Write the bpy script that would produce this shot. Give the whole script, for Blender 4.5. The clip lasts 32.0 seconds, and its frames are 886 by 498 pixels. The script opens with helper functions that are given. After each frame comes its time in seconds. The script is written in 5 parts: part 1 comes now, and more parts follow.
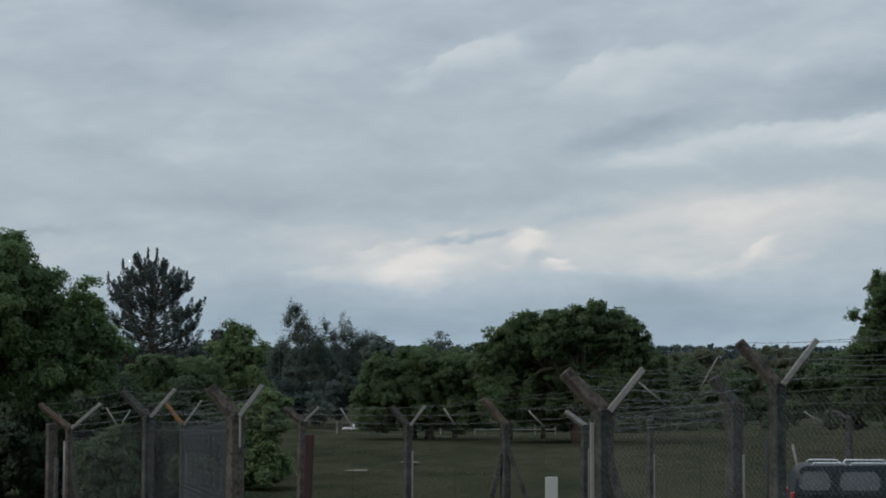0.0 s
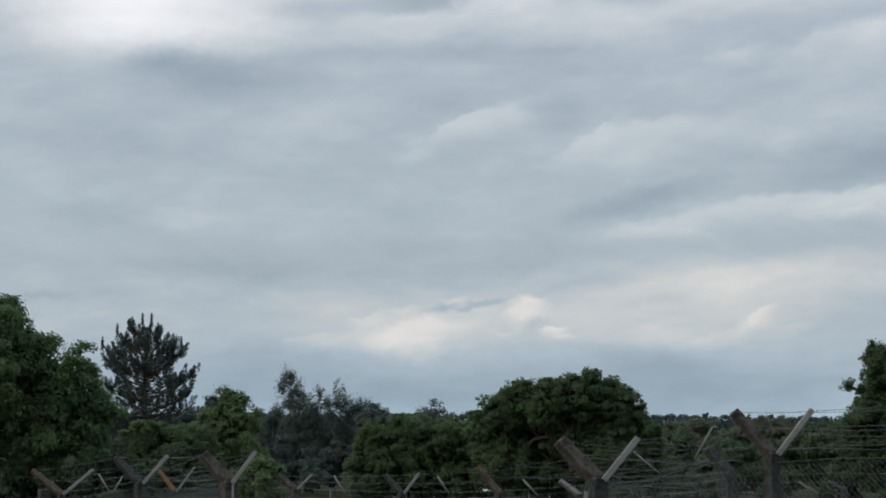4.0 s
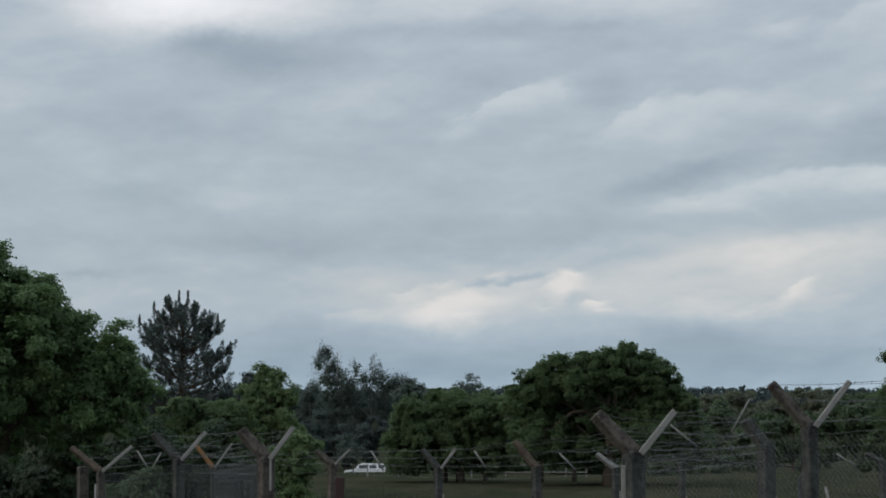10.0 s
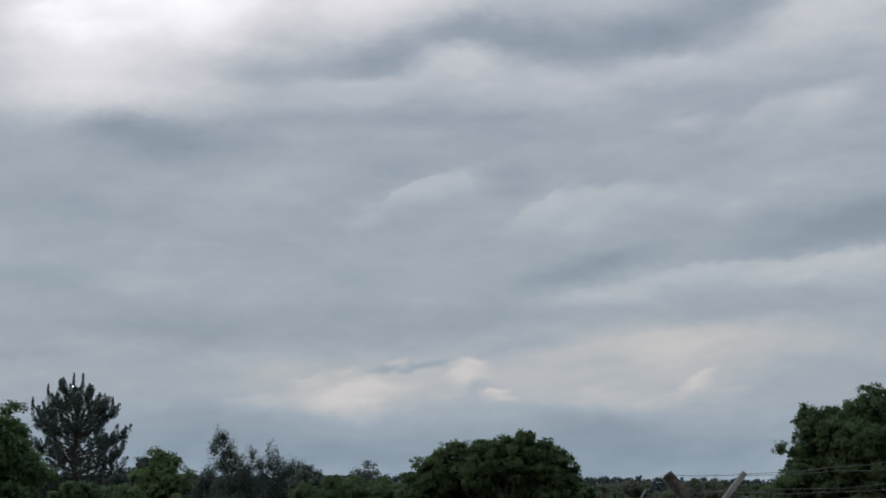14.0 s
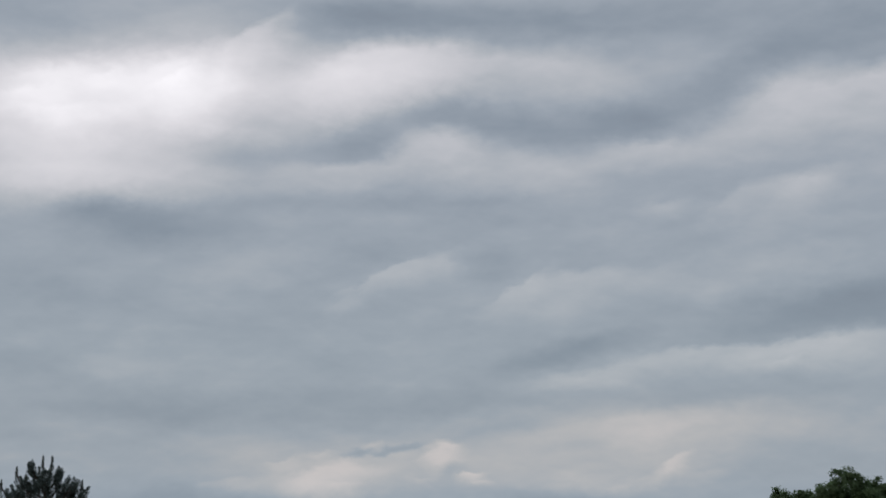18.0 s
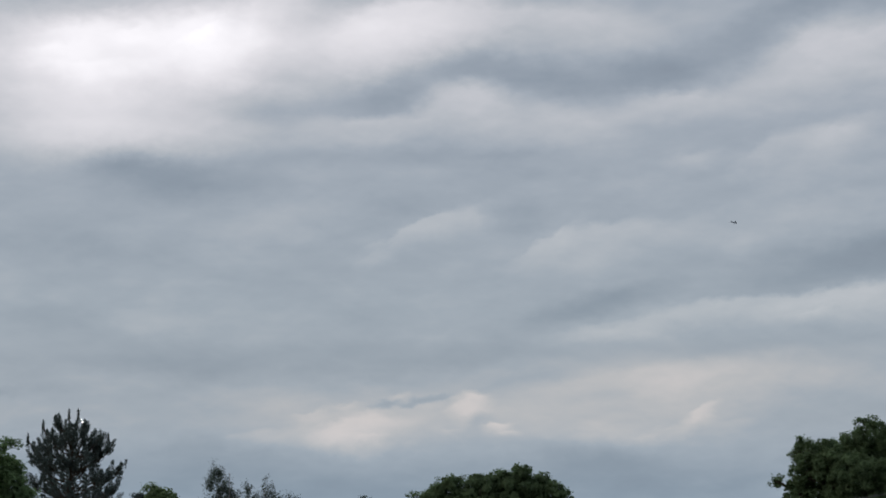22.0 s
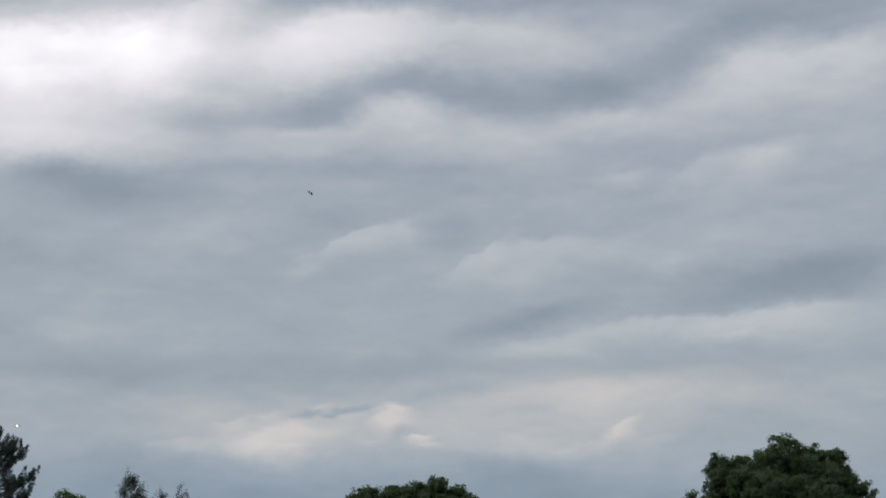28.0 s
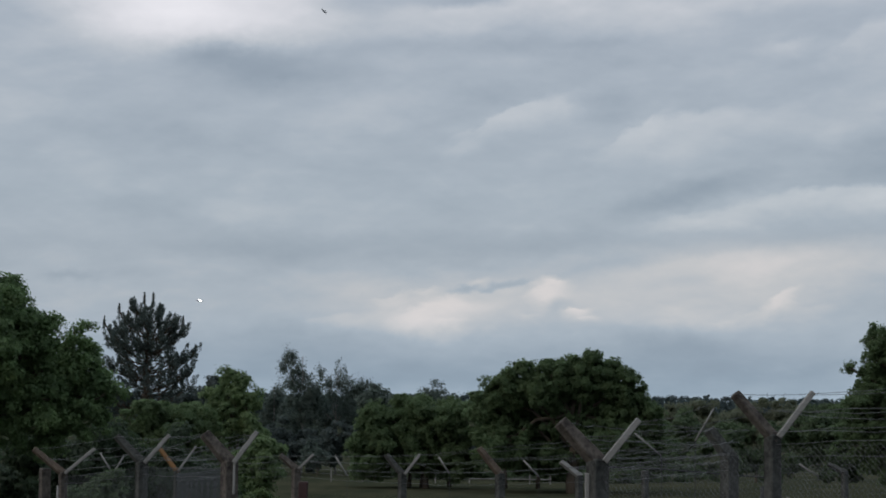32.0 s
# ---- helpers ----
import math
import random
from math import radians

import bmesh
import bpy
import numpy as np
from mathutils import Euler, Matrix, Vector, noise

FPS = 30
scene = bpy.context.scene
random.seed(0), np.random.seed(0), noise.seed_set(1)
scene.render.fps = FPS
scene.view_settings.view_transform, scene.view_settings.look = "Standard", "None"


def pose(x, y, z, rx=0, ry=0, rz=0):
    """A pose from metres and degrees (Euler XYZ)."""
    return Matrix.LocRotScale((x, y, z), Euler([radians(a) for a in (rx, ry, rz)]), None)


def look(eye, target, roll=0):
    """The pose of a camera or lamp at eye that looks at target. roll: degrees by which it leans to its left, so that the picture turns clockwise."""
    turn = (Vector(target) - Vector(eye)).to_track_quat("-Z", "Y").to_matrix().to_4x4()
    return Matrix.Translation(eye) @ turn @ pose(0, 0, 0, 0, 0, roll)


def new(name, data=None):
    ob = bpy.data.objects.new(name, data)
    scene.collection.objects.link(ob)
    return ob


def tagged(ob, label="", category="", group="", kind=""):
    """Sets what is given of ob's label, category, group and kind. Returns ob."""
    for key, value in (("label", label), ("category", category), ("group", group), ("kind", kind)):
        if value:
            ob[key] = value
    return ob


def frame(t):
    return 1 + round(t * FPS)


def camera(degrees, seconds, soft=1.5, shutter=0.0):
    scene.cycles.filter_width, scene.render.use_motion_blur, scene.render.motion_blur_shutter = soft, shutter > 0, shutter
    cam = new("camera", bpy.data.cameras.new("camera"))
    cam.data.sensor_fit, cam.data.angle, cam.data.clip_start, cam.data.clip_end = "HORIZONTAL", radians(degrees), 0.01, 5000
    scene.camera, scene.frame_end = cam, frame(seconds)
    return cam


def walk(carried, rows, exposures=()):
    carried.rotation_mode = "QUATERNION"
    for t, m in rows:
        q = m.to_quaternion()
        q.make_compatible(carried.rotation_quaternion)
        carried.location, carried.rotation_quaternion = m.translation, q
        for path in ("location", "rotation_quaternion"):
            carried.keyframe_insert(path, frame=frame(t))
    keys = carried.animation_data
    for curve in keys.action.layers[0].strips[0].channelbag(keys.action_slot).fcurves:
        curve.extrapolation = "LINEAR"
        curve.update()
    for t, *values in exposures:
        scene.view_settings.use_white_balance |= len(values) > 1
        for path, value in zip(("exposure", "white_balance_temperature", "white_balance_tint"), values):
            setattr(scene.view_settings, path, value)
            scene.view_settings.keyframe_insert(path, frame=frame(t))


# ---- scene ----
from functools import lru_cache

EYE = Vector((0.0, 0.0, 4.0))
cam = camera(27.55, 32.0, soft=1.8)


def aim(turn, tilt, lean):
    """The camera on its stand: degrees turned to the right, tilted up, leaning."""
    a, e = radians(turn), radians(tilt)
    way = Vector((math.sin(a) * math.cos(e), math.cos(a) * math.cos(e), math.sin(e)))
    return look(EYE, EYE + way, -lean)


walk(cam, [
    (0, aim(0.000, 3.558, 0.000)),
    (0.5, aim(-0.845, 4.132, -0.128)),
    (1, aim(-0.749, 4.734, -0.354)),
    (1.5, aim(-0.394, 4.891, -0.249)),
    (2, aim(0.190, 5.001, -0.320)),
    (2.5, aim(0.377, 5.390, -0.491)),
    (3, aim(0.291, 5.611, -0.508)),
    (3.5, aim(0.097, 5.677, -0.389)),
    (5.5, aim(0.434, 5.721, -0.174)),
    (6, aim(0.377, 5.765, -0.215)),
    (6.5, aim(0.354, 5.754, -0.237)),
    (7, aim(0.332, 5.640, -0.277)),
    (7.5, aim(0.211, 5.408, -0.208)),
    (8, aim(0.031, 5.229, -0.146)),
    (8.5, aim(-0.186, 5.117, 0.030)),
    (9, aim(-0.482, 4.964, 0.100)),
    (9.5, aim(-0.758, 4.886, 0.030)),
    (10, aim(-0.961, 4.898, 0.073)),
    (10.5, aim(-1.176, 4.857, -0.022)),
    (11, aim(-1.354, 4.763, -0.013)),
    (11.5, aim(-1.601, 4.739, -0.039)),
    (12, aim(-1.740, 4.678, -0.028)),
    (12.5, aim(-1.434, 4.745, -0.301)),
    (13, aim(-0.316, 5.448, -0.524)),
    (13.5, aim(1.208, 6.620, -0.563)),
    (14, aim(2.214, 7.657, -0.486)),
    (14.5, aim(2.450, 7.846, -0.624)),
    (16.5, aim(2.895, 9.075, -0.694)),
    (17, aim(3.129, 10.114, -0.709)),
    (17.5, aim(3.226, 10.431, -0.672)),
    (18, aim(3.076, 10.287, -0.523)),
    (18.5, aim(2.808, 9.913, -0.437)),
    (19, aim(2.608, 9.596, -0.355)),
    (19.5, aim(2.467, 9.375, -0.444)),
    (20, aim(2.326, 9.171, -0.276)),
    (20.5, aim(2.298, 8.896, -0.178)),
    (21, aim(2.384, 8.806, -0.228)),
    (21.5, aim(2.396, 8.834, -0.224)),
    (22, aim(2.357, 8.741, -0.227)),
    (22.5, aim(2.481, 8.502, -0.169)),
    (23, aim(2.816, 8.012, -0.469)),
    (23.5, aim(3.393, 7.769, -0.724)),
    (24, aim(4.237, 7.934, -0.783)),
    (24.5, aim(4.834, 8.174, -0.861)),
    (25, aim(5.156, 8.576, -1.241)),
    (25.5, aim(5.295, 9.278, -1.519)),
    (27.5, aim(4.847, 9.253, -1.185)),
    (28, aim(4.895, 9.130, -1.024)),
    (28.5, aim(4.733, 8.878, -0.817)),
    (29, aim(4.548, 8.707, -0.846)),
    (29.5, aim(4.221, 8.814, -0.982)),
    (30, aim(3.663, 8.878, -0.877)),
    (30.5, aim(3.034, 8.642, -0.874)),
    (31, aim(2.579, 8.196, -0.928)),
    (31.5, aim(1.581, 6.677, -0.817)),
    (32, aim(0.092, 5.088, -0.619)),
], exposures=[(0, 0.05, 6500, 10), (12.5, 0.03, 6500, 10), (13.2, -0.07, 6500, 11), (14, -0.25, 6490, 13), (17, -0.37, 6530, 13.5), (19, -0.33, 6530, 13.5), (22, -0.25, 6530, 13.5), (25, -0.20, 6530, 13.5), (28, -0.23, 6530, 13.5), (30, -0.23, 6530, 13.5), (31, -0.22, 6530, 13.5), (32, -0.09, 6490, 13)])

# ---- world and sun ----
SUN_UP, SUN_TURN = radians(32), radians(-118)


def node(tree, kind, values=(), links=(), **settings):
    """A node of a tree, with its inputs set by number or name."""
    n = tree.nodes.new(kind)
    if "operation" in settings:
        n.operation = settings["operation"]
    if "vector_type" in settings:
        n.vector_type = settings["vector_type"]
    if "smooth" in settings:
        n.interpolation_type = "SMOOTHSTEP"
    if "blend" in settings:
        n.blend_type = settings["blend"]
    for key, value in values:
        n.inputs[key].default_value = value
    for key, value in links:
        tree.links.new(value, n.inputs[key])
    return n


def sums(tree, op, *terms):
    """A sum of numbers and sockets."""
    n = node(tree, "ShaderNodeMath", operation=op)
    for i, v in enumerate(terms):
        if isinstance(v, (int, float)):
            n.inputs[i].default_value = v
        else:
            tree.links.new(v, n.inputs[i])
    return n.outputs[0]


def slope(tree, value, lo, hi, at_lo, at_hi):
    """A soft ramp from one value to another."""
    return node(tree, "ShaderNodeMapRange", ((1, lo), (2, hi), (3, at_lo), (4, at_hi)), ((0, value),), smooth=True).outputs[0]


def swirl(tree, flat, scale, detail, rough, sx, sy, lean, seed, across=0.0, up=0.0):
    """Noise in degrees of turn and height, drawn out along a lean."""
    c, s = math.cos(radians(lean)), math.sin(radians(lean))
    x, y = across * sx, up * sy
    m = node(tree, "ShaderNodeMapping", (("Location", (seed + c * x - s * y, seed * 1.7 + s * x + c * y, seed * 0.6)), ("Rotation", (0, 0, radians(lean))), ("Scale", (sx, sy, 1))), ((0, flat),), vector_type="POINT")
    return node(tree, "ShaderNodeTexNoise", (("Scale", scale), ("Detail", detail), ("Roughness", rough), ("Distortion", 0.2)), (("Vector", m.outputs[0]),))


def gradient(tree, place, kind, at, lean, size):
    """A gradient laid at a place of the sky, leaning, of that half size."""
    n = node(tree, "ShaderNodeTexGradient", (), ((0, place),))
    n.gradient_type = kind
    lay = n.texture_mapping
    lay.vector_type, lay.translation, lay.rotation, lay.scale = "TEXTURE", (*at, 0), (0, 0, radians(lean)), (*size, 1)
    return n.outputs["Fac"]


def bank(tree, ragged, total, a, e, wide, tall, lean, amount, cut):
    """Adds a bank of cloud at turn a, height e, lighter or darker by amount; with a cut it is a head, cut off above its middle line."""
    fall = slope(tree, gradient(tree, ragged, "SPHERICAL", (a, e), lean, (wide, tall)), 0.0, 0.95, 0.0, amount)
    if not cut:
        return sums(tree, "ADD", total, fall)
    soft = 2 * cut * tall
    down = radians(lean - 90)
    foot = (a - 0.5 * soft * math.cos(down), e - 0.5 * soft * math.sin(down))
    return sums(tree, "MULTIPLY_ADD", fall, gradient(tree, ragged, "LINEAR", foot, lean - 90, (soft, wide)), total)


def overcast(tree, source, banks, cream=0.0):
    """The colour of an overcast sky: broad swells, rolls lit on their shoulders, and banks. Returns the colour, the turn, the height and the ragged place."""
    axes = node(tree, "ShaderNodeSeparateXYZ", (), ((0, source),))
    turn = sums(tree, "MULTIPLY", sums(tree, "ARCTAN2", axes.outputs[0], axes.outputs[1]), 180 / math.pi)
    height = sums(tree, "MULTIPLY", sums(tree, "ARCSINE", axes.outputs[2]), 180 / math.pi)
    flat = node(tree, "ShaderNodeCombineXYZ", (), ((0, turn), (1, height))).outputs[0]
    ragged = flat
    for scale, detail, reach, seed in ((0.5, 3, (0.9, 0.5), 3.1), (1.9, 5, (0.7, 0.42), 6.3)):
        rag = swirl(tree, flat, scale, detail, 0.55, 0.8, 1.2, -11, seed)
        push = node(tree, "ShaderNodeVectorMath", ((1, (*reach, 0)), (2, (-reach[0] / 2, -reach[1] / 2, 0))), ((0, rag.outputs["Color"]),), operation="MULTIPLY_ADD")
        ragged = node(tree, "ShaderNodeVectorMath", (), ((0, ragged), (1, push.outputs[0])), operation="ADD").outputs[0]
    total = 0.515
    for scale, detail, sx, sy, lean, seed, amount in ((0.11, 3, 0.85, 2.0, -9, 1.3, 0.20), (0.36, 3, 0.8, 1.6, -12, 8.4, 0.13), (0.8, 5, 0.7, 1.7, -13, 2.2, 0.11), (2.4, 4, 0.7, 1.5, -14, 4.2, 0.035)):
        total = sums(tree, "MULTIPLY_ADD", swirl(tree, flat, scale, detail, 0.5, sx, sy, lean, seed).outputs["Fac"], amount, sums(tree, "SUBTRACT", total, amount / 2))
    for scale, detail, seed, across, up, amount in ((0.30, 2.5, 5.7, -0.25, 0.55, 0.16), (0.75, 4, 9.1, -0.1, 0.26, 0.13), (1.7, 4, 7.7, -0.05, 0.12, 0.06)):
        low = swirl(tree, flat, scale, detail, 0.45, 0.55, 1.25, -16, seed)
        high = swirl(tree, flat, scale, detail, 0.45, 0.55, 1.25, -16, seed, across, up)
        total = sums(tree, "MULTIPLY_ADD", sums(tree, "SUBTRACT", low.outputs["Fac"], high.outputs["Fac"]), amount, total)
    for b in banks:
        total = bank(tree, ragged, total, *b)
    shade = node(tree, "ShaderNodeValToRGB", (), ((0, sums(tree, "DIVIDE", total, 1.5)),))
    ramp = shade.color_ramp
    ramp.elements[0].position, ramp.elements[0].color = 0.067, (0.235, 0.285, 0.345, 1)
    ramp.elements[1].position, ramp.elements[1].color = 1.0, (1.20, 1.21, 1.23, 1)
    for at, (r, g, b), warm in ((0.227, (0.312, 0.380, 0.444), 0.0), (0.347, (0.412, 0.480, 0.540), 0.0), (0.453, (0.534, 0.585, 0.624), 0.6), (0.573, (0.690, 0.718, 0.750), 1.0), (0.75, (0.880, 0.892, 0.918), 1.0)):
        # light from the low break is creamier
        ramp.elements.new(at).color = (r * (1 + 0.08 * cream * warm), g * (1 - 0.005 * cream * warm), b * (1 - 0.065 * cream * warm), 1)
    # bluer low over the land, creamier where the low break lets light through
    cast = node(tree, "ShaderNodeValToRGB", (), ((0, sums(tree, "DIVIDE", height, 20.0)),))
    hue = cast.color_ramp
    hue.elements[0].position, hue.elements[0].color = 0.03, (0.93, 1.0, 1.035, 1)
    hue.elements[1].position, hue.elements[1].color = 0.65, (1.004, 1.0, 1.012, 1)
    for at, colour in ((0.09, (0.965, 1.0, 1.015)), (0.17, (1.0, 1.0, 0.985)), (0.24, (1.0, 1.0, 0.985)), (0.34, (0.99, 1.002, 0.995))):
        hue.elements.new(at).color = (*colour, 1)
    cloud = node(tree, "ShaderNodeMixRGB", ((0, 1.0),), ((1, shade.outputs[0]), (2, cast.outputs[0])), blend="MULTIPLY")
    return cloud.outputs[0], turn, height, ragged


world = bpy.data.worlds.new("overcast_sky")
scene.world = world
world.use_nodes = True
W = world.node_tree
W.nodes.clear()
sky = node(W, "ShaderNodeTexSky")
sky.sky_type, sky.sun_disc, sky.sun_elevation, sky.sun_rotation = "NISHITA", False, SUN_UP, SUN_TURN
deck, _, up, _ = overcast(W, node(W, "ShaderNodeTexCoord").outputs["Generated"], [])
haze = node(W, "ShaderNodeMixRGB", ((0, 0.012),), ((1, deck), (2, sky.outputs[0])), blend="ADD")
# an overcast sky is about twice as bright overhead as low down
W.links.new(node(W, "ShaderNodeBackground", (), ((0, haze.outputs[0]), (1, slope(W, up, 15.0, 80.0, 1.0, 2.1)))).outputs[0], node(W, "ShaderNodeOutputWorld").inputs[0])

# turn, height, half width, half height, lean, how much lighter or darker, softness of a cut-off top
HIGH = [
    # the white break high up and its ragged rim
    (-7.30, 14.79, 9.46, 3.96, 3.4, 0.533, 0), (-10.60, 13.71, 4.73, 3.49, -0.6, 0.221, 0), (-5.37, 16.30, 3.66, 3.66, 17.4, 0.27, 0.08), (-9.31, 15.78, 3.44, 3.23, 11.4, 0.243, 0.08),
    (-3.12, 17.28, 1.94, 1.72, 29.4, 0.216, 0.08), (-5.87, 15.04, 3.44, 1.86, 2.4, 0.169, 0), (-4.44, 15.82, 1.29, 2.37, 79.4, 0.095, 0.08), (-8.89, 14.52, 2.37, 1.08, 5.4, 0.095, 0.08),
    (-10.50, 14.93, 1.94, 1.29, 9.4, 0.108, 0.08), (-5.89, 15.57, 1.29, 0.86, 29.4, 0.108, 0.08), (-8.05, 15.62, 1.08, 0.86, 19.4, 0.108, 0.08), (-10.24, 16.68, 4.73, 1.40, 4.4, -0.184, 0),
    (-6.86, 17.09, 2.37, 1.05, 7.4, -0.081, 0), (-3.48, 14.27, 1.29, 1.40, 79.4, -0.034, 0), (-10.00, 12.18, 4.09, 1.40, 3.4, 0.156, 0), (-6.64, 12.18, 4.95, 0.93, 1.4, 0.104, 0),
    # lit rolls behind it
    (1.24, 16.79, 4.09, 3.23, 7.4, 0.351, 0.096), (-1.15, 16.03, 2.58, 2.37, 21.4, 0.135, 0.12), (4.41, 16.61, 5.59, 2.58, -3.6, 0.243, 0.12), (7.92, 16.30, 3.44, 2.15, -6.6, 0.095, 0.16),
    (-0.39, 15.52, 4.52, 1.86, -0.6, 0.26, 0),
    # dark undersides
    (-0.07, 17.57, 3.23, 0.93, 5.4, -0.161, 0), (4.21, 17.55, 7.74, 0.89, -2.6, -0.138, 0), (9.77, 17.59, 6.45, 1.16, 1.4, -0.115, 0), (16.09, 17.01, 4.30, 1.63, 7.4, -0.115, 0),
    (7.18, 14.18, 4.95, 1.16, -0.6, -0.144, 0), (9.93, 14.60, 4.09, 1.16, 15.4, -0.144, 0), (12.84, 15.76, 3.23, 1.07, 23.4, -0.115, 0), (0.02, 13.61, 2.58, 0.79, 4.4, -0.138, 0),
    (2.21, 14.51, 3.23, 0.79, 9.4, -0.138, 0), (-3.62, 13.23, 4.09, 0.79, -4.6, -0.127, 0), (4.42, 14.36, 3.23, 0.75, -6.6, -0.092, 0),
    # the next lit roll
    (2.86, 14.08, 2.37, 2.37, -3.6, 0.23, 0.096), (-0.52, 13.01, 3.01, 1.51, 3.4, 0.162, 0.096), (9.37, 13.67, 2.58, 1.33, -2.6, 0.189, 0.12), (6.09, 13.35, 4.09, 1.94, -4.6, 0.121, 0.2),
    (1.31, 13.52, 1.29, 1.29, 37.4, 0.081, 0.12), (3.70, 12.84, 5.59, 1.16, -0.6, 0.078, 0),
    # a lit bank to the right
    (16.85, 15.80, 4.09, 3.23, 9.4, 0.297, 0.096), (14.01, 15.75, 2.37, 2.80, 13.4, 0.176, 0.12), (12.47, 14.80, 2.80, 2.37, 33.4, 0.108, 0.16), (12.45, 13.66, 4.52, 1.40, 13.4, 0.065, 0),
    # flat dark bars
    (-6.41, 10.92, 4.52, 1.16, -1.6, -0.172, 0), (-7.67, 11.25, 2.80, 0.51, 1.4, -0.069, 0), (0.06, 11.70, 6.45, 0.51, 1.4, -0.069, 0), (4.81, 11.77, 2.58, 0.47, 5.4, -0.046, 0),
    (-9.81, 8.60, 3.87, 0.70, 1.4, -0.069, 0),
    # fine crests in the grey middle
    (2.46, 10.10, 1.94, 1.72, 17.4, 0.081, 0.048), (0.98, 9.50, 2.80, 1.08, 26.4, 0.115, 0.048), (3.19, 10.04, 0.99, 1.08, -28.6, 0.061, 0.072), (-0.23, 8.62, 1.29, 0.65, 29.4, 0.041, 0.08),
    (7.00, 9.63, 2.80, 1.94, 8.4, 0.115, 0.048), (5.28, 9.13, 1.94, 1.08, 31.4, 0.115, 0.056), (9.17, 9.74, 1.94, 1.29, 3.4, 0.068, 0.08), (13.76, 12.52, 2.58, 1.94, 7.4, 0.135, 0.08),
    (11.97, 11.90, 1.72, 1.29, 41.4, 0.068, 0.08), (10.08, 11.76, 1.20, 0.95, 9.4, 0.081, 0.08), (14.74, 12.63, 1.94, 1.29, 21.4, 0.068, 0.096), (14.16, 10.36, 2.80, 1.29, 11.4, 0.068, 0.12),
    (11.22, 9.08, 1.29, 1.51, 54.4, 0.041, 0.16), (4.46, 9.71, 1.51, 0.79, 13.4, -0.063, 0), (-0.08, 9.82, 3.23, 0.79, 21.4, -0.057, 0), (8.45, 10.52, 5.16, 0.93, 7.4, -0.034, 0),
    (11.15, 10.41, 2.58, 0.70, 19.4, -0.046, 0),
    # blue-grey masses above the low light
    (14.81, 8.24, 5.38, 1.44, 7.4, -0.196, 0), (17.03, 8.71, 3.44, 1.40, 5.4, -0.092, 0), (7.18, 7.10, 3.66, 0.61, 11.4, -0.127, 0), (4.85, 6.41, 2.80, 0.47, 9.4, -0.057, 0),
    (-4.06, 5.10, 9.03, 1.07, -0.6, -0.138, 0), (2.71, 5.40, 5.59, 0.75, 3.4, -0.115, 0), (-9.69, 6.25, 3.44, 0.93, -0.6, -0.057, 0), (-7.28, 6.51, 3.01, 1.02, 5.4, 0.065, 0),
    (-3.32, 9.47, 3.87, 1.40, 14.4, 0.046, 0), (0.51, 7.42, 4.30, 0.93, -0.6, 0.026, 0), (5.92, 8.02, 3.44, 1.16, 9.4, 0.039, 0),
    # lit shelves
    (12.87, 7.33, 5.38, 1.29, 4.4, 0.189, 0.08), (8.43, 6.64, 3.66, 1.29, 12.4, 0.121, 0.096), (15.83, 7.64, 3.44, 1.72, 3.4, 0.108, 0.12), (13.56, 6.85, 1.29, 0.65, 9.4, 0.068, 0.08),
    (6.11, 6.24, 2.58, 0.73, 13.4, 0.068, 0.12), (7.90, 6.18, 1.72, 0.37, 4.4, 0.065, 0),
]
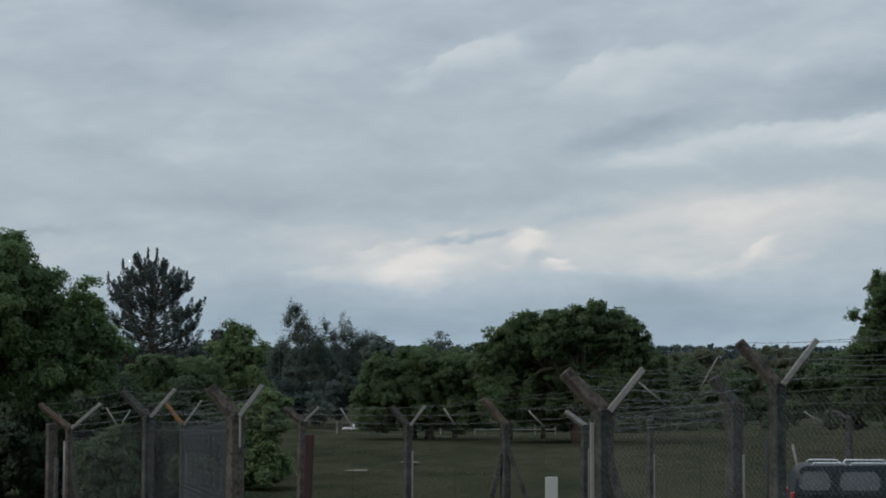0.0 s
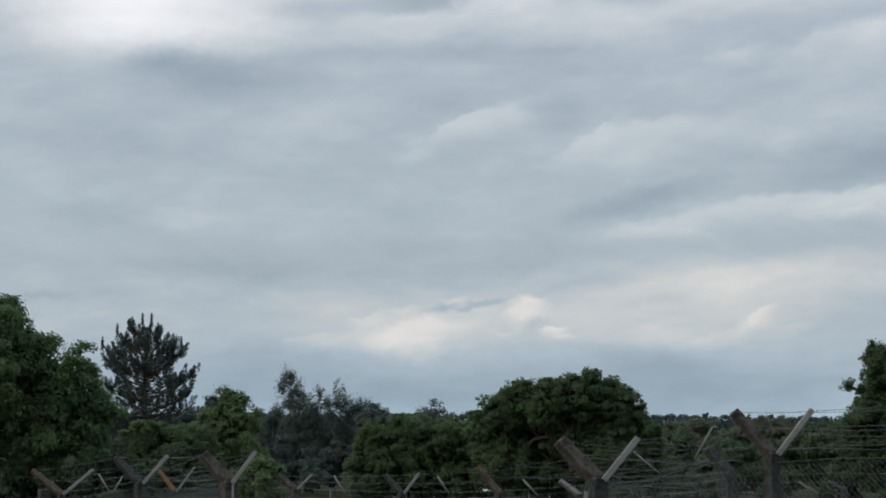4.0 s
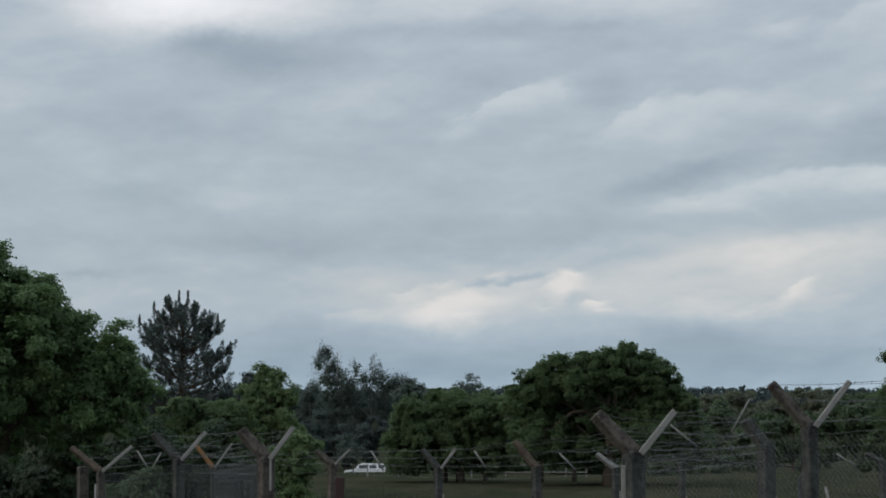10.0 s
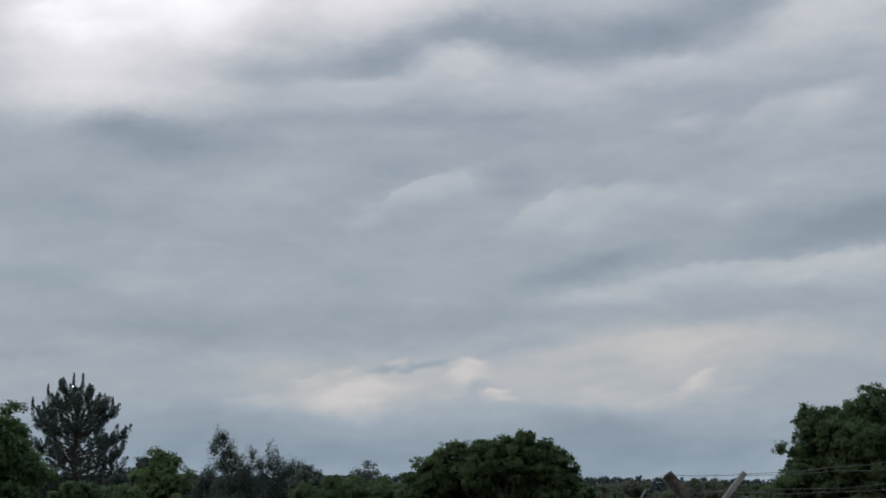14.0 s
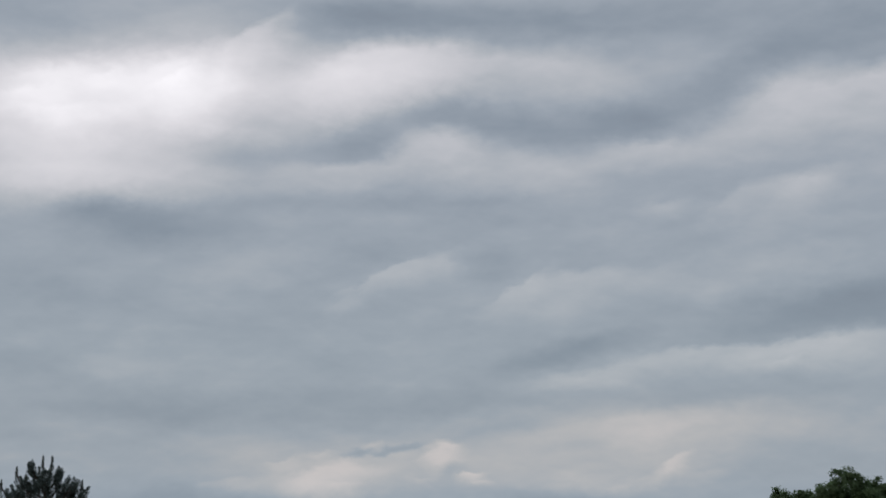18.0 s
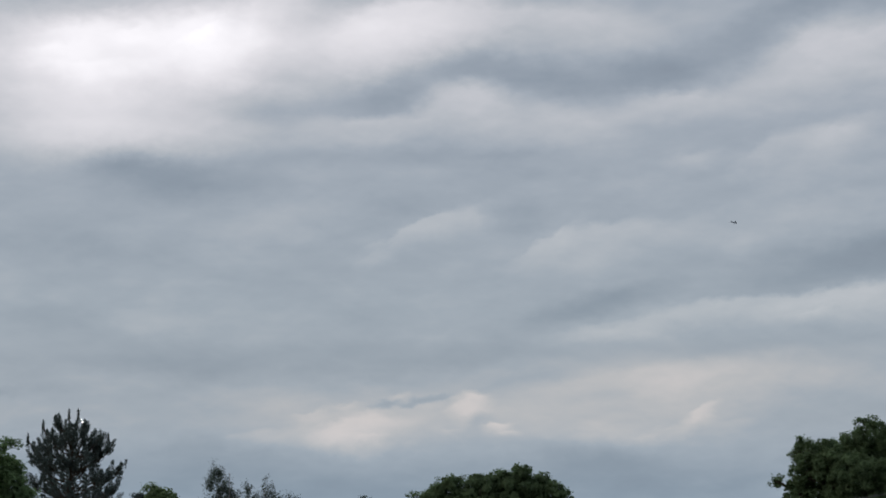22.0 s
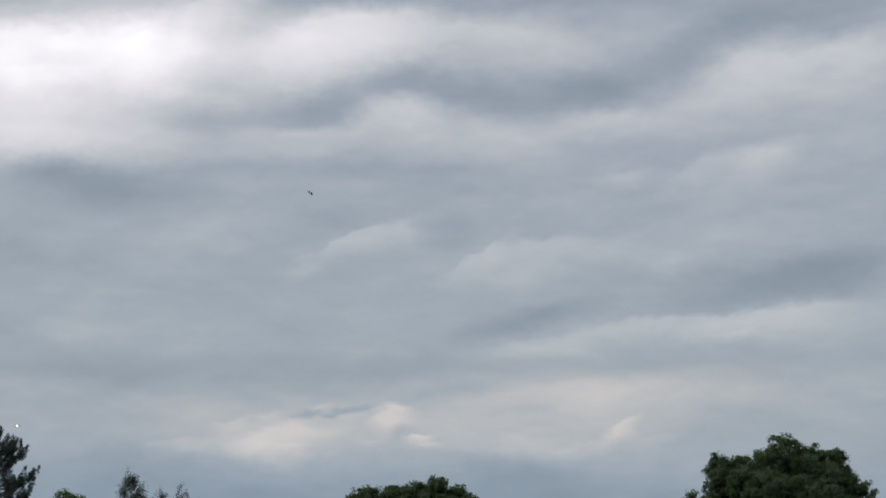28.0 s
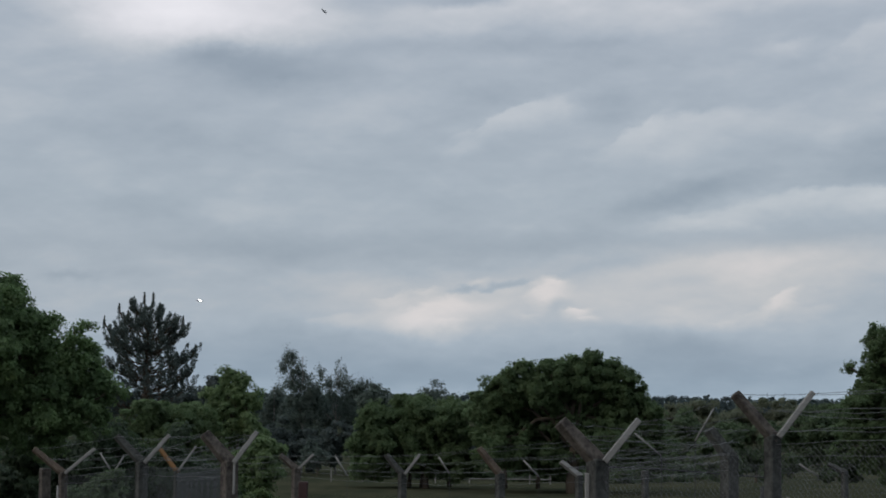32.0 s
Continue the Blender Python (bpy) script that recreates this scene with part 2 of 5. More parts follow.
# turn, height, half width, half height, lean, how much lighter or darker, softness of a cut-off top
LOW = [
    # the bright break near the horizon
    (0.20, 3.27, 7.10, 2.21, 2, 0.11, 0), (9.29, 4.51, 7.74, 2.56, 7, 0.143, 0), (-0.43, 3.59, 1.72, 1.29, 8, 0.162, 0.12), (-1.45, 3.18, 1.29, 1.08, 20, 0.114, 0.12),
    (-2.67, 3.08, 1.29, 0.95, 22, 0.067, 0.12), (0.73, 3.37, 1.29, 1.08, -6, 0.095, 0.12), (-3.38, 3.04, 0.65, 0.56, 10, 0.076, 0.12), (3.15, 4.21, 0.90, 1.08, -2, 0.228, 0.064),
    (2.58, 3.82, 0.65, 0.99, 30, 0.095, 0.08), (3.96, 3.23, 0.73, 0.56, 2, 0.209, 0.064), (3.24, 3.39, 0.77, 0.28, 4, -0.081, 0), (-0.88, 2.64, 1.94, 0.70, 0, 0.088, 0),
    (-1.96, 3.62, 0.77, 0.47, 16, 0.095, 0.096), (-0.88, 3.90, 0.86, 0.47, 8, 0.095, 0.096), (2.35, 3.07, 0.65, 0.39, 6, 0.076, 0.096), (-0.07, 2.92, 0.73, 0.47, 0, 0.076, 0.12),
    (4.22, 2.96, 0.56, 0.30, 4, 0.076, 0.096), (-4.09, 2.89, 0.86, 0.43, 10, 0.057, 0.12), (8.48, 2.92, 0.77, 0.34, 6, 0.057, 0.12), (11.37, 3.35, 1.08, 0.52, 12, 0.048, 0.12),
    (1.99, 3.55, 1.51, 0.84, 4, 0.055, 0), (0.41, 3.83, 0.73, 0.21, 6, -0.161, 0), (1.72, 3.98, 1.08, 0.21, 16, -0.172, 0), (1.13, 3.78, 0.56, 0.14, 0, -0.069, 0),
    (0.91, 4.06, 0.56, 0.19, 10, 0.11, 0),
    # cream light to the right
    (10.33, 3.69, 0.95, 0.73, 24, 0.152, 0.096), (9.54, 3.27, 1.29, 0.65, 14, 0.067, 0.12), (7.69, 3.19, 2.37, 1.08, -4, 0.067, 0.16), (6.89, 2.92, 0.86, 0.43, 0, 0.048, 0.16),
    (9.65, 5.21, 4.73, 1.29, 9, 0.076, 0.12), (13.30, 5.69, 3.87, 1.94, 8, 0.095, 0.12), (6.10, 4.62, 2.58, 0.86, 4, 0.057, 0.12), (10.69, 4.32, 3.44, 1.16, 8, 0.055, 0),
    (7.89, 6.30, 1.94, 0.61, 4, 0.088, 0), (11.95, 7.47, 3.01, 0.95, 10, 0.095, 0.12),
    # blue haze over the land
    (0.92, 1.31, 32.25, 1.63, 0, -0.161, 0), (6.80, 2.21, 3.44, 0.93, 0, -0.057, 0), (-4.08, 2.18, 5.59, 0.93, 0, -0.046, 0), (-11.99, 4.08, 1.51, 0.28, 3, -0.103, 0),
    (-10.10, 4.23, 2.58, 0.37, 4, -0.034, 0), (-5.01, 5.02, 9.03, 0.93, -1, -0.115, 0), (2.71, 5.25, 4.30, 0.70, 6, -0.069, 0), (-9.73, 3.36, 3.44, 0.93, 0, 0.033, 0),
    (-7.48, 4.63, 3.44, 0.47, 2, 0.033, 0),
]


def cloud_layer(name, label, far, low, high, banks, soft_foot):
    """A stretch of the cloud deck far behind everything, which drifts as a whole; its rims are thin and let the sky behind through."""
    m = bpy.data.materials.new(name)
    m.use_nodes = True
    t = m.node_tree
    t.nodes.clear()
    way = node(t, "ShaderNodeVectorMath", (), ((0, node(t, "ShaderNodeTexCoord").outputs["Object"]),), operation="NORMALIZE")
    colour, turn, height, ragged = overcast(t, way.outputs[0], banks, 0.0 if soft_foot else 0.9)
    body = sums(t, "MULTIPLY", slope(t, sums(t, "ABSOLUTE", sums(t, "SUBTRACT", turn, 3.0)), 24.0, 33.0, 1.0, 0.0), slope(t, height, 22.0, 31.0, 1.0, 0.0))
    if soft_foot:
        edge = node(t, "ShaderNodeSeparateXYZ", (), ((0, ragged),))
        body = sums(t, "MULTIPLY", body, slope(t, edge.outputs[1], soft_foot[0], soft_foot[1], 0.0, 1.0))
    glow_node = node(t, "ShaderNodeEmission", ((1, 1.0),), ((0, colour),))
    mix = node(t, "ShaderNodeMixShader", (), ((0, body), (1, node(t, "ShaderNodeBsdfTransparent").outputs[0]), (2, glow_node.outputs[0])))
    t.links.new(mix.outputs[0], node(t, "ShaderNodeOutputMaterial").inputs[0])
    m.cycles.emission_sampling = "NONE"
    verts, faces, cols = [], [], 42
    rows = 18
    for j in range(rows + 1):
        e = radians(low + (high - low) * j / rows)
        for i in range(cols + 1):
            a = radians(-33 + 72 * i / cols)
            verts.append((far * math.sin(a) * math.cos(e), far * math.cos(a) * math.cos(e), far * math.sin(e)))
    for j in range(rows):
        for i in range(cols):
            k = j * (cols + 1) + i
            faces.append((k, k + 1, k + cols + 2, k + cols + 1))
    me = bpy.data.meshes.new(name)
    me.from_pydata(verts, [], faces)
    me.materials.append(m)
    ob = new(name, me)
    ob.location = EYE
    return tagged(ob, label, "clouds", kind="structure")


high_clouds = cloud_layer("backdrop_high_clouds", "grey rolls of overcast cloud with a white break", 4780, 3.6, 32, HIGH, (4.9, 6.1))
low_clouds = cloud_layer("backdrop_low_clouds", "hazy blue-grey cloud with a cream break over the land", 4850, -1.5, 9, LOW, None)

sun = new("sun", bpy.data.lights.new("sun", "SUN"))
sun.data.energy, sun.data.angle, sun.data.color = 1.2, radians(25), (1.0, 0.95, 0.88)
sun.matrix_world = look((0, 0, 60), Vector((0, 0, 60)) - 40 * Vector((math.sin(-SUN_TURN) * -math.cos(SUN_UP), -abs(math.cos(SUN_TURN)) * math.cos(SUN_UP), math.sin(SUN_UP))))

# ---- materials ----
def material(name, colour, rough=0.8, second=None, scale=3.0, metal=0.0, bump=0.0, fine=40.0, island=0.0, through_light=0.0, spread=0.5, spec=0.5, stretch=(1, 1, 1)):
    """Two colours mixed by a coarse and a fine noise, with relief; island: how much each leaf or piece differs from the next."""
    m = bpy.data.materials.new(name)
    m.use_nodes = True
    t = m.node_tree
    b = t.nodes["Principled BSDF"]
    b.inputs["Roughness"].default_value, b.inputs["Metallic"].default_value = rough, metal
    b.inputs["Specular IOR Level"].default_value = spec
    second = second or tuple(c * 0.6 for c in colour)
    co = t.nodes.new("ShaderNodeTexCoord")
    mp = t.nodes.new("ShaderNodeMapping")
    mp.inputs["Scale"].default_value = stretch
    t.links.new(co.outputs["Object"], mp.inputs[0])
    coarse, grain = t.nodes.new("ShaderNodeTexNoise"), t.nodes.new("ShaderNodeTexNoise")
    for n, s, d in ((coarse, scale, 4), (grain, fine, 5)):
        n.inputs["Scale"].default_value, n.inputs["Detail"].default_value, n.inputs["Roughness"].default_value = s, d, 0.65
        t.links.new(mp.outputs[0], n.inputs["Vector"])
    add = t.nodes.new("ShaderNodeMath")
    add.operation = "MULTIPLY_ADD"
    add.inputs[1].default_value = 0.5
    t.links.new(grain.outputs[0], add.inputs[0])
    half = t.nodes.new("ShaderNodeMath")
    half.operation = "MULTIPLY"
    half.inputs[1].default_value = 0.5
    t.links.new(coarse.outputs[0], half.inputs[0])
    t.links.new(half.outputs[0], add.inputs[2])
    rng = t.nodes.new("ShaderNodeMapRange")
    rng.inputs[1].default_value, rng.inputs[2].default_value = 0.5 - spread / 3, 0.5 + spread / 3
    t.links.new(add.outputs[0], rng.inputs[0])
    mix = t.nodes.new("ShaderNodeMixRGB")
    mix.inputs[1].default_value, mix.inputs[2].default_value = (*colour, 1), (*second, 1)
    t.links.new(rng.outputs[0], mix.inputs[0])
    out = mix.outputs[0]
    if island:
        geo = t.nodes.new("ShaderNodeNewGeometry")
        vary = t.nodes.new("ShaderNodeMapRange")
        vary.inputs[3].default_value, vary.inputs[4].default_value = 1 - island, 1 + island
        t.links.new(geo.outputs["Random Per Island"], vary.inputs[0])
        hsv = t.nodes.new("ShaderNodeHueSaturation")
        t.links.new(vary.outputs[0], hsv.inputs["Value"])
        t.links.new(out, hsv.inputs["Color"])
        out = hsv.outputs[0]
    t.links.new(out, b.inputs["Base Color"])
    if bump:
        bp = t.nodes.new("ShaderNodeBump")
        bp.inputs["Strength"].default_value, bp.inputs["Distance"].default_value = bump, 0.02
        t.links.new(add.outputs[0], bp.inputs["Height"])
        t.links.new(bp.outputs[0], b.inputs["Normal"])
    if through_light:
        tr = t.nodes.new("ShaderNodeBsdfTranslucent")
        t.links.new(out, tr.inputs[0])
        ms = t.nodes.new("ShaderNodeMixShader")
        ms.inputs[0].default_value = through_light
        t.links.new(b.outputs[0], ms.inputs[1])
        t.links.new(tr.outputs[0], ms.inputs[2])
        t.links.new(ms.outputs[0], t.nodes["Material Output"].inputs[0])
    return m


def glow(name, colour, strength):
    m = bpy.data.materials.new(name)
    m.use_nodes = True
    b = m.node_tree.nodes["Principled BSDF"]
    b.inputs["Base Color"].default_value = (*colour, 1)
    b.inputs["Emission Color"].default_value, b.inputs["Emission Strength"].default_value = (*colour, 1), strength
    return m


LEAF = dict(rough=0.6, scale=0.5, fine=6.0, island=0.25, through_light=0.55, spec=0.3)
OAK_LEAF = material("oak_leaf", (0.140, 0.192, 0.091), second=(0.092, 0.140, 0.070), **{**LEAF, "spec": 0.15, "through_light": 0.68, "island": 0.14, "scale": 0.9, "fine": 2.2})
NEAR_LEAF = material("near_oak_leaf", (0.158, 0.232, 0.098), second=(0.092, 0.150, 0.068), **{**LEAF, "island": 0.28, "scale": 1.3, "fine": 3.5, "through_light": 0.62})
# leaf colour darkened to stand for the shade under the near oak
SHADE_DARKENED_LEAF = material("shaded_undergrowth_leaf", (0.052, 0.078, 0.042), second=(0.036, 0.056, 0.032), **LEAF)
LIME_LEAF = material("fresh_leaf", (0.160, 0.220, 0.092), second=(0.098, 0.154, 0.070), **{**LEAF, "island": 0.25, "scale": 1.2, "fine": 3.5})
BUSH_LEAF = material("bush_leaf", (0.098, 0.138, 0.068), second=(0.068, 0.102, 0.052), **LEAF)
BIRCH_LEAF = material("birch_leaf", (0.102, 0.132, 0.106), second=(0.076, 0.102, 0.086), **LEAF)
THICKET_LEAF = material("dark_thicket_leaf", (0.072, 0.092, 0.082), second=(0.054, 0.072, 0.066), **LEAF)
PINE_LEAF = material("pine_needles", (0.090, 0.116, 0.104), second=(0.064, 0.086, 0.078), **LEAF)
# distance haze is mixed into this leaf colour, paler and bluer
HAZED_LEAF = material("hazed_far_wood_leaf", (0.088, 0.114, 0.112), second=(0.076, 0.100, 0.098), rough=0.95, scale=0.05, fine=0.3, island=0.06, through_light=0.5, spec=0.0)
OLIVE_LEAF = material("olive_leaf", (0.150, 0.164, 0.104), second=(0.116, 0.134, 0.086), **{**LEAF, "island": 0.1})
BARK = material("bark", (0.10, 0.080, 0.060), 0.95, (0.045, 0.036, 0.028), 4, bump=0.8, stretch=(3, 3, 0.6), spec=0.15)
PALE_BARK = material("birch_bark", (0.26, 0.25, 0.23), 0.85, (0.09, 0.085, 0.08), 3, bump=0.4, stretch=(1, 1, 3))
GRASS = material("mown_grass", (0.051, 0.050, 0.031), 0.95, (0.022, 0.028, 0.018), 0.22, fine=1.1, spread=0.42, spec=0.0, bump=0.3, stretch=(0.55, 0.22, 1))
TUFT = material("long_grass", (0.104, 0.104, 0.058), 0.9, (0.072, 0.078, 0.042), 0.3, fine=3, island=0.4, through_light=0.5, spec=0.1)
SAND = material("sandy_soil", (0.136, 0.120, 0.080), 0.95, (0.088, 0.080, 0.052), 1.5, fine=9)
CONCRETE = material("weathered_concrete", (0.074, 0.074, 0.068), 0.95, (0.019, 0.020, 0.018), 3.0, bump=0.8, fine=22, spread=0.34, spec=0.2)
RUSTY = material("rust_stained_concrete", (0.108, 0.094, 0.080), 0.95, (0.026, 0.022, 0.020), 4.0, bump=0.8, fine=20, spread=0.34, spec=0.15)
ORANGE = material("lichen_orange_concrete", (0.26, 0.14, 0.06), 0.95, (0.12, 0.07, 0.035), 5.0, bump=0.5, spread=0.8, spec=0.15)
BROWN = material("brown_stained_concrete", (0.125, 0.098, 0.074), 0.95, (0.045, 0.034, 0.028), 5.0, bump=0.6, fine=30, spread=0.4, spec=0.1)
PALE_ARM = material("pale_concrete", (0.243, 0.239, 0.225), 0.9, (0.126, 0.122, 0.113), 5.0, bump=0.4, fine=30, spread=0.8, spec=0.15)
WIRE = material("galvanised_wire", (0.130, 0.136, 0.136), 0.55, (0.080, 0.080, 0.080), 8, metal=0.5, fine=60)
DARK_WIRE = material("coated_mesh_wire", (0.120, 0.126, 0.132), 0.6, (0.060, 0.060, 0.066), 8, metal=0.3, fine=60)
FINE_MESH = material("dull_fine_mesh", (0.066, 0.072, 0.074), 0.8, (0.036, 0.040, 0.041), 8, fine=60, spec=0.2)
STEEL = material("dark_steel", (0.035, 0.036, 0.036), 0.8, (0.022, 0.022, 0.022), 8, fine=60, spec=0.2)
RED_WOOD = material("red_brown_timber", (0.036, 0.013, 0.011), 0.85, (0.019, 0.008, 0.007), 5, bump=0.5, stretch=(3, 3, 0.5))
WHITE_PAINT = material("weathered_white_paint", (0.36, 0.37, 0.35), 0.7, (0.306, 0.315, 0.289), 4, fine=25)
CAR_PAINT = material("grey_blue_car_paint", (0.011, 0.018, 0.022), 0.5, (0.008, 0.013, 0.017), 2, spec=0.15)
CAR_WHITE = material("white_car_paint", (0.60, 0.61, 0.62), 0.3, (0.52, 0.53, 0.54), 2)
GLASS_DARK = material("car_glass", (0.05, 0.058, 0.062), 0.12, (0.03, 0.035, 0.038), 3.5, spec=0.6, spread=0.4)
CHROME = material("bright_metal", (0.72, 0.73, 0.75), 0.3, (0.60, 0.61, 0.63), 6, metal=0.7)
RUBBER = material("black_rubber", (0.02, 0.02, 0.02), 0.9, (0.03, 0.03, 0.03), 8)
RED_LENS = material("red_lamp_lens", (0.45, 0.02, 0.02), 0.2, (0.35, 0.015, 0.015), 6)
# grey paint, lightened so that its colour carries the haze of distance
HAZED_JET_GREY = material("hazed_jet_grey_paint", (0.15, 0.165, 0.185), 0.6, (0.12, 0.13, 0.145), 0.6)
JET_GLASS = material("tinted_canopy", (0.03, 0.03, 0.03), 0.1, (0.025, 0.025, 0.025), 2)
LANDING_LIGHT = glow("landing_light", (1.0, 0.98, 0.94), 90.0)
FLY = material("fly_body", (0.02, 0.02, 0.02), 0.5, (0.03, 0.03, 0.025), 900)
FLY_GREY = material("grey_fly_body", (0.16, 0.165, 0.17), 0.6, (0.12, 0.125, 0.13), 900)
FLY_WING = material("fly_wing", (0.24, 0.25, 0.25), 0.4, (0.18, 0.19, 0.19), 900)
TARMAC = material("asphalt", (0.052, 0.052, 0.054), 0.9, (0.036, 0.036, 0.038), 0.8, fine=14)

# ---- builders ----
def thing(name, label, category, at=(0, 0, 0), turn=0.0, group="", kind=""):
    """An empty at the base of a thing, which carries its parts."""
    ob = new(name)
    ob.matrix_world = pose(*at, 0, 0, turn)
    ob.empty_display_size = 0.2
    return tagged(ob, label, category, group, kind)


def mesh_from(name, verts, faces, mats, smooth=False):
    me = bpy.data.meshes.new(name)
    me.from_pydata([tuple(v) for v in verts], [], faces)
    for m in mats if isinstance(mats, (list, tuple)) else [mats]:
        me.materials.append(m)
    if smooth:
        me.polygons.foreach_set("use_smooth", [True] * len(me.polygons))
    me.update()
    return me


def part(name, bm, mat, parent, label="", smooth=False):
    """Links a bmesh, or a finished mesh, as ONE mesh object under a thing or a part."""
    if isinstance(bm, bmesh.types.BMesh):
        me = bpy.data.meshes.new(name)
        bm.to_mesh(me)
        bm.free()
        me.materials.append(mat)
        if smooth:
            me.polygons.foreach_set("use_smooth", [True] * len(me.polygons))
    else:
        me = bm
    ob = new(name, me)
    ob.parent = parent
    return tagged(ob, label) if label else ob


def box(bm, lo, hi, bevel=0.0, m=None):
    made = bmesh.ops.create_cube(bm, size=1)
    vs = made["verts"]
    lo, hi = Vector(lo), Vector(hi)
    for v in vs:
        v.co = Vector([(lo[i] + hi[i]) / 2 + v.co[i] * (hi[i] - lo[i]) for i in range(3)])
    if bevel:
        edges = list({e for v in vs for e in v.link_edges})
        out = bmesh.ops.bevel(bm, geom=edges, offset=bevel, segments=1, affect="EDGES")
        vs = list({v for f in out["faces"] for v in f.verts} | {v for v in vs if v.is_valid})
    if m:
        bmesh.ops.transform(bm, matrix=m, verts=vs)
    return vs


def tube(verts, faces, points, radii, sides=6, cap=True):
    """Adds a tube along points to the lists."""
    base = len(verts)
    for i, p in enumerate(points):
        p = Vector(p)
        a = Vector(points[max(i - 1, 0)])
        b = Vector(points[min(i + 1, len(points) - 1)])
        w = (b - a).normalized()
        side = w.cross(Vector((0, 0, 1)) if abs(w.z) < 0.9 else Vector((1, 0, 0))).normalized()
        up = side.cross(w)
        r = radii[i] if isinstance(radii, (list, tuple)) else radii
        for k in range(sides):
            q = 2 * math.pi * k / sides
            verts.append(p + r * (math.cos(q) * side + math.sin(q) * up))
    for i in range(len(points) - 1):
        for k in range(sides):
            a, b = base + i * sides + k, base + i * sides + (k + 1) % sides
            faces.append((a, b, b + sides, a + sides))
    if cap:
        faces.append(tuple(base + k for k in reversed(range(sides))))
        faces.append(tuple(base + (len(points) - 1) * sides + k for k in range(sides)))


def tube_part(name, points, radii, mat, parent, sides=6, label="", smooth=True):
    v, f = [], []
    tube(v, f, points, radii, sides)
    return part(name, mesh_from(name, v, f, mat, smooth), mat, parent, label)


def spot(u, v, d):
    """A place d metres ahead, u to the right and v above eye level, both in 1/3200 of the distance."""
    return Vector((u * d / 3200, d, EYE.z + v * d / 3200))


def ground_z(y):
    """The bank under the camera falls away to the level field."""
    s = 2.12 - 0.048 * y
    if y < 80:
        return 0.5 * (s + math.sqrt(s * s + 0.02))
    # past the field the land dips to a road and rises again to the woods
    dip = min(1, max(0, (y - 104) / 60))
    rise = min(1, max(0, (y - 240) / 300))
    return -4.1 * dip * dip * (3 - 2 * dip) * (1 - rise)


def leaf_mesh(name, centres, outward, size, mat, rng, slim=0.55, lift=0.35):
    """Many folded leaves, each four corners and two faces, facing roughly outward."""
    n = len(centres)
    d = outward + rng.normal(0, 0.55, (n, 3))
    d[:, 2] += lift
    d /= np.linalg.norm(d, axis=1, keepdims=True) + 1e-9
    side = np.cross(d, rng.normal(0, 1, (n, 3)))
    side /= np.linalg.norm(side, axis=1, keepdims=True) + 1e-9
    along = np.cross(side, d)
    s = (size * rng.uniform(0.6, 1.35, n))[:, None]
    quad = np.stack([centres - along * s, centres + side * s * slim + d * s * 0.25, centres + along * s, centres - side * s * slim + d * s * 0.25], 1).reshape(-1, 3)
    me = bpy.data.meshes.new(name)
    me.vertices.add(4 * n)
    me.vertices.foreach_set("co", quad.astype(np.float32).ravel())
    i = np.arange(n)[:, None] * 4
    tri = np.concatenate([i + [0, 1, 2], i + [0, 2, 3]], 1).ravel()
    me.loops.add(6 * n)
    me.loops.foreach_set("vertex_index", tri.astype(np.int32))
    me.polygons.add(2 * n)
    me.polygons.foreach_set("loop_start", (np.arange(2 * n) * 3).astype(np.int32))
    me.materials.append(mat)
    me.update(calc_edges=True)
    me.validate()
    return me


def sprays(lobes, count, radius, rng, hollow=0.55, clump=6):
    """Centres of leaf sprays and the way out from each: lobes carry boughs, boughs carry sprays on their upper sides. A lobe: centre, half width, half depth, half height."""
    boughs = max(1, count // clump)
    area = np.array([l[1] * l[3] + l[1] * l[2] for l in lobes])
    pick = rng.choice(len(lobes), boughs, p=area / area.sum())
    way = rng.normal(0, 1, (boughs, 3))
    way /= np.linalg.norm(way, axis=1, keepdims=True)
    c = np.array([lobes[k][0] for k in pick])
    r = np.array([lobes[k][1:4] for k in pick])
    # most boughs form the outer shell, the rest fill the heart
    deep = np.where(rng.uniform(0, 1, boughs) < 0.2, rng.uniform(0.15, max(0.3, hollow), boughs), rng.uniform(hollow, 0.96, boughs))[:, None]
    heart = c + way * r * deep
    turn = rng.normal(0, 1, (boughs, clump, 3)) + way[:, None] * 0.5
    turn[..., 2] += 0.45
    turn /= np.linalg.norm(turn, axis=2, keepdims=True)
    wide = (1.5 * radius * rng.uniform(0.55, 1.4, (boughs, 1, 3))) * np.array([1, 1, 0.7])
    at = heart[:, None] + turn * wide
    out = way[:, None] * 0.5 + turn
    return at.reshape(-1, 3), out.reshape(-1, 3)


def crown_mesh(name, lobes, mat, rng, count, per, radius, size, slim=0.55, hollow=0.55, lift=0.35, flat=0.75, clump=6):
    centre, way = sprays(lobes, count, radius, rng, hollow, clump)
    n = len(centre)
    o = np.clip(rng.normal(0, 0.5, (n, per, 3)), -0.9, 0.9) * radius * rng.uniform(0.6, 1.4, (n, 1, 1))
    o[..., 2] *= flat
    p = (centre[:, None] + o).reshape(-1, 3)
    out = (way[:, None] * 0.8 + o / radius * 0.7).reshape(-1, 3)
    return leaf_mesh(name, p, out, size, mat, rng, slim, lift)


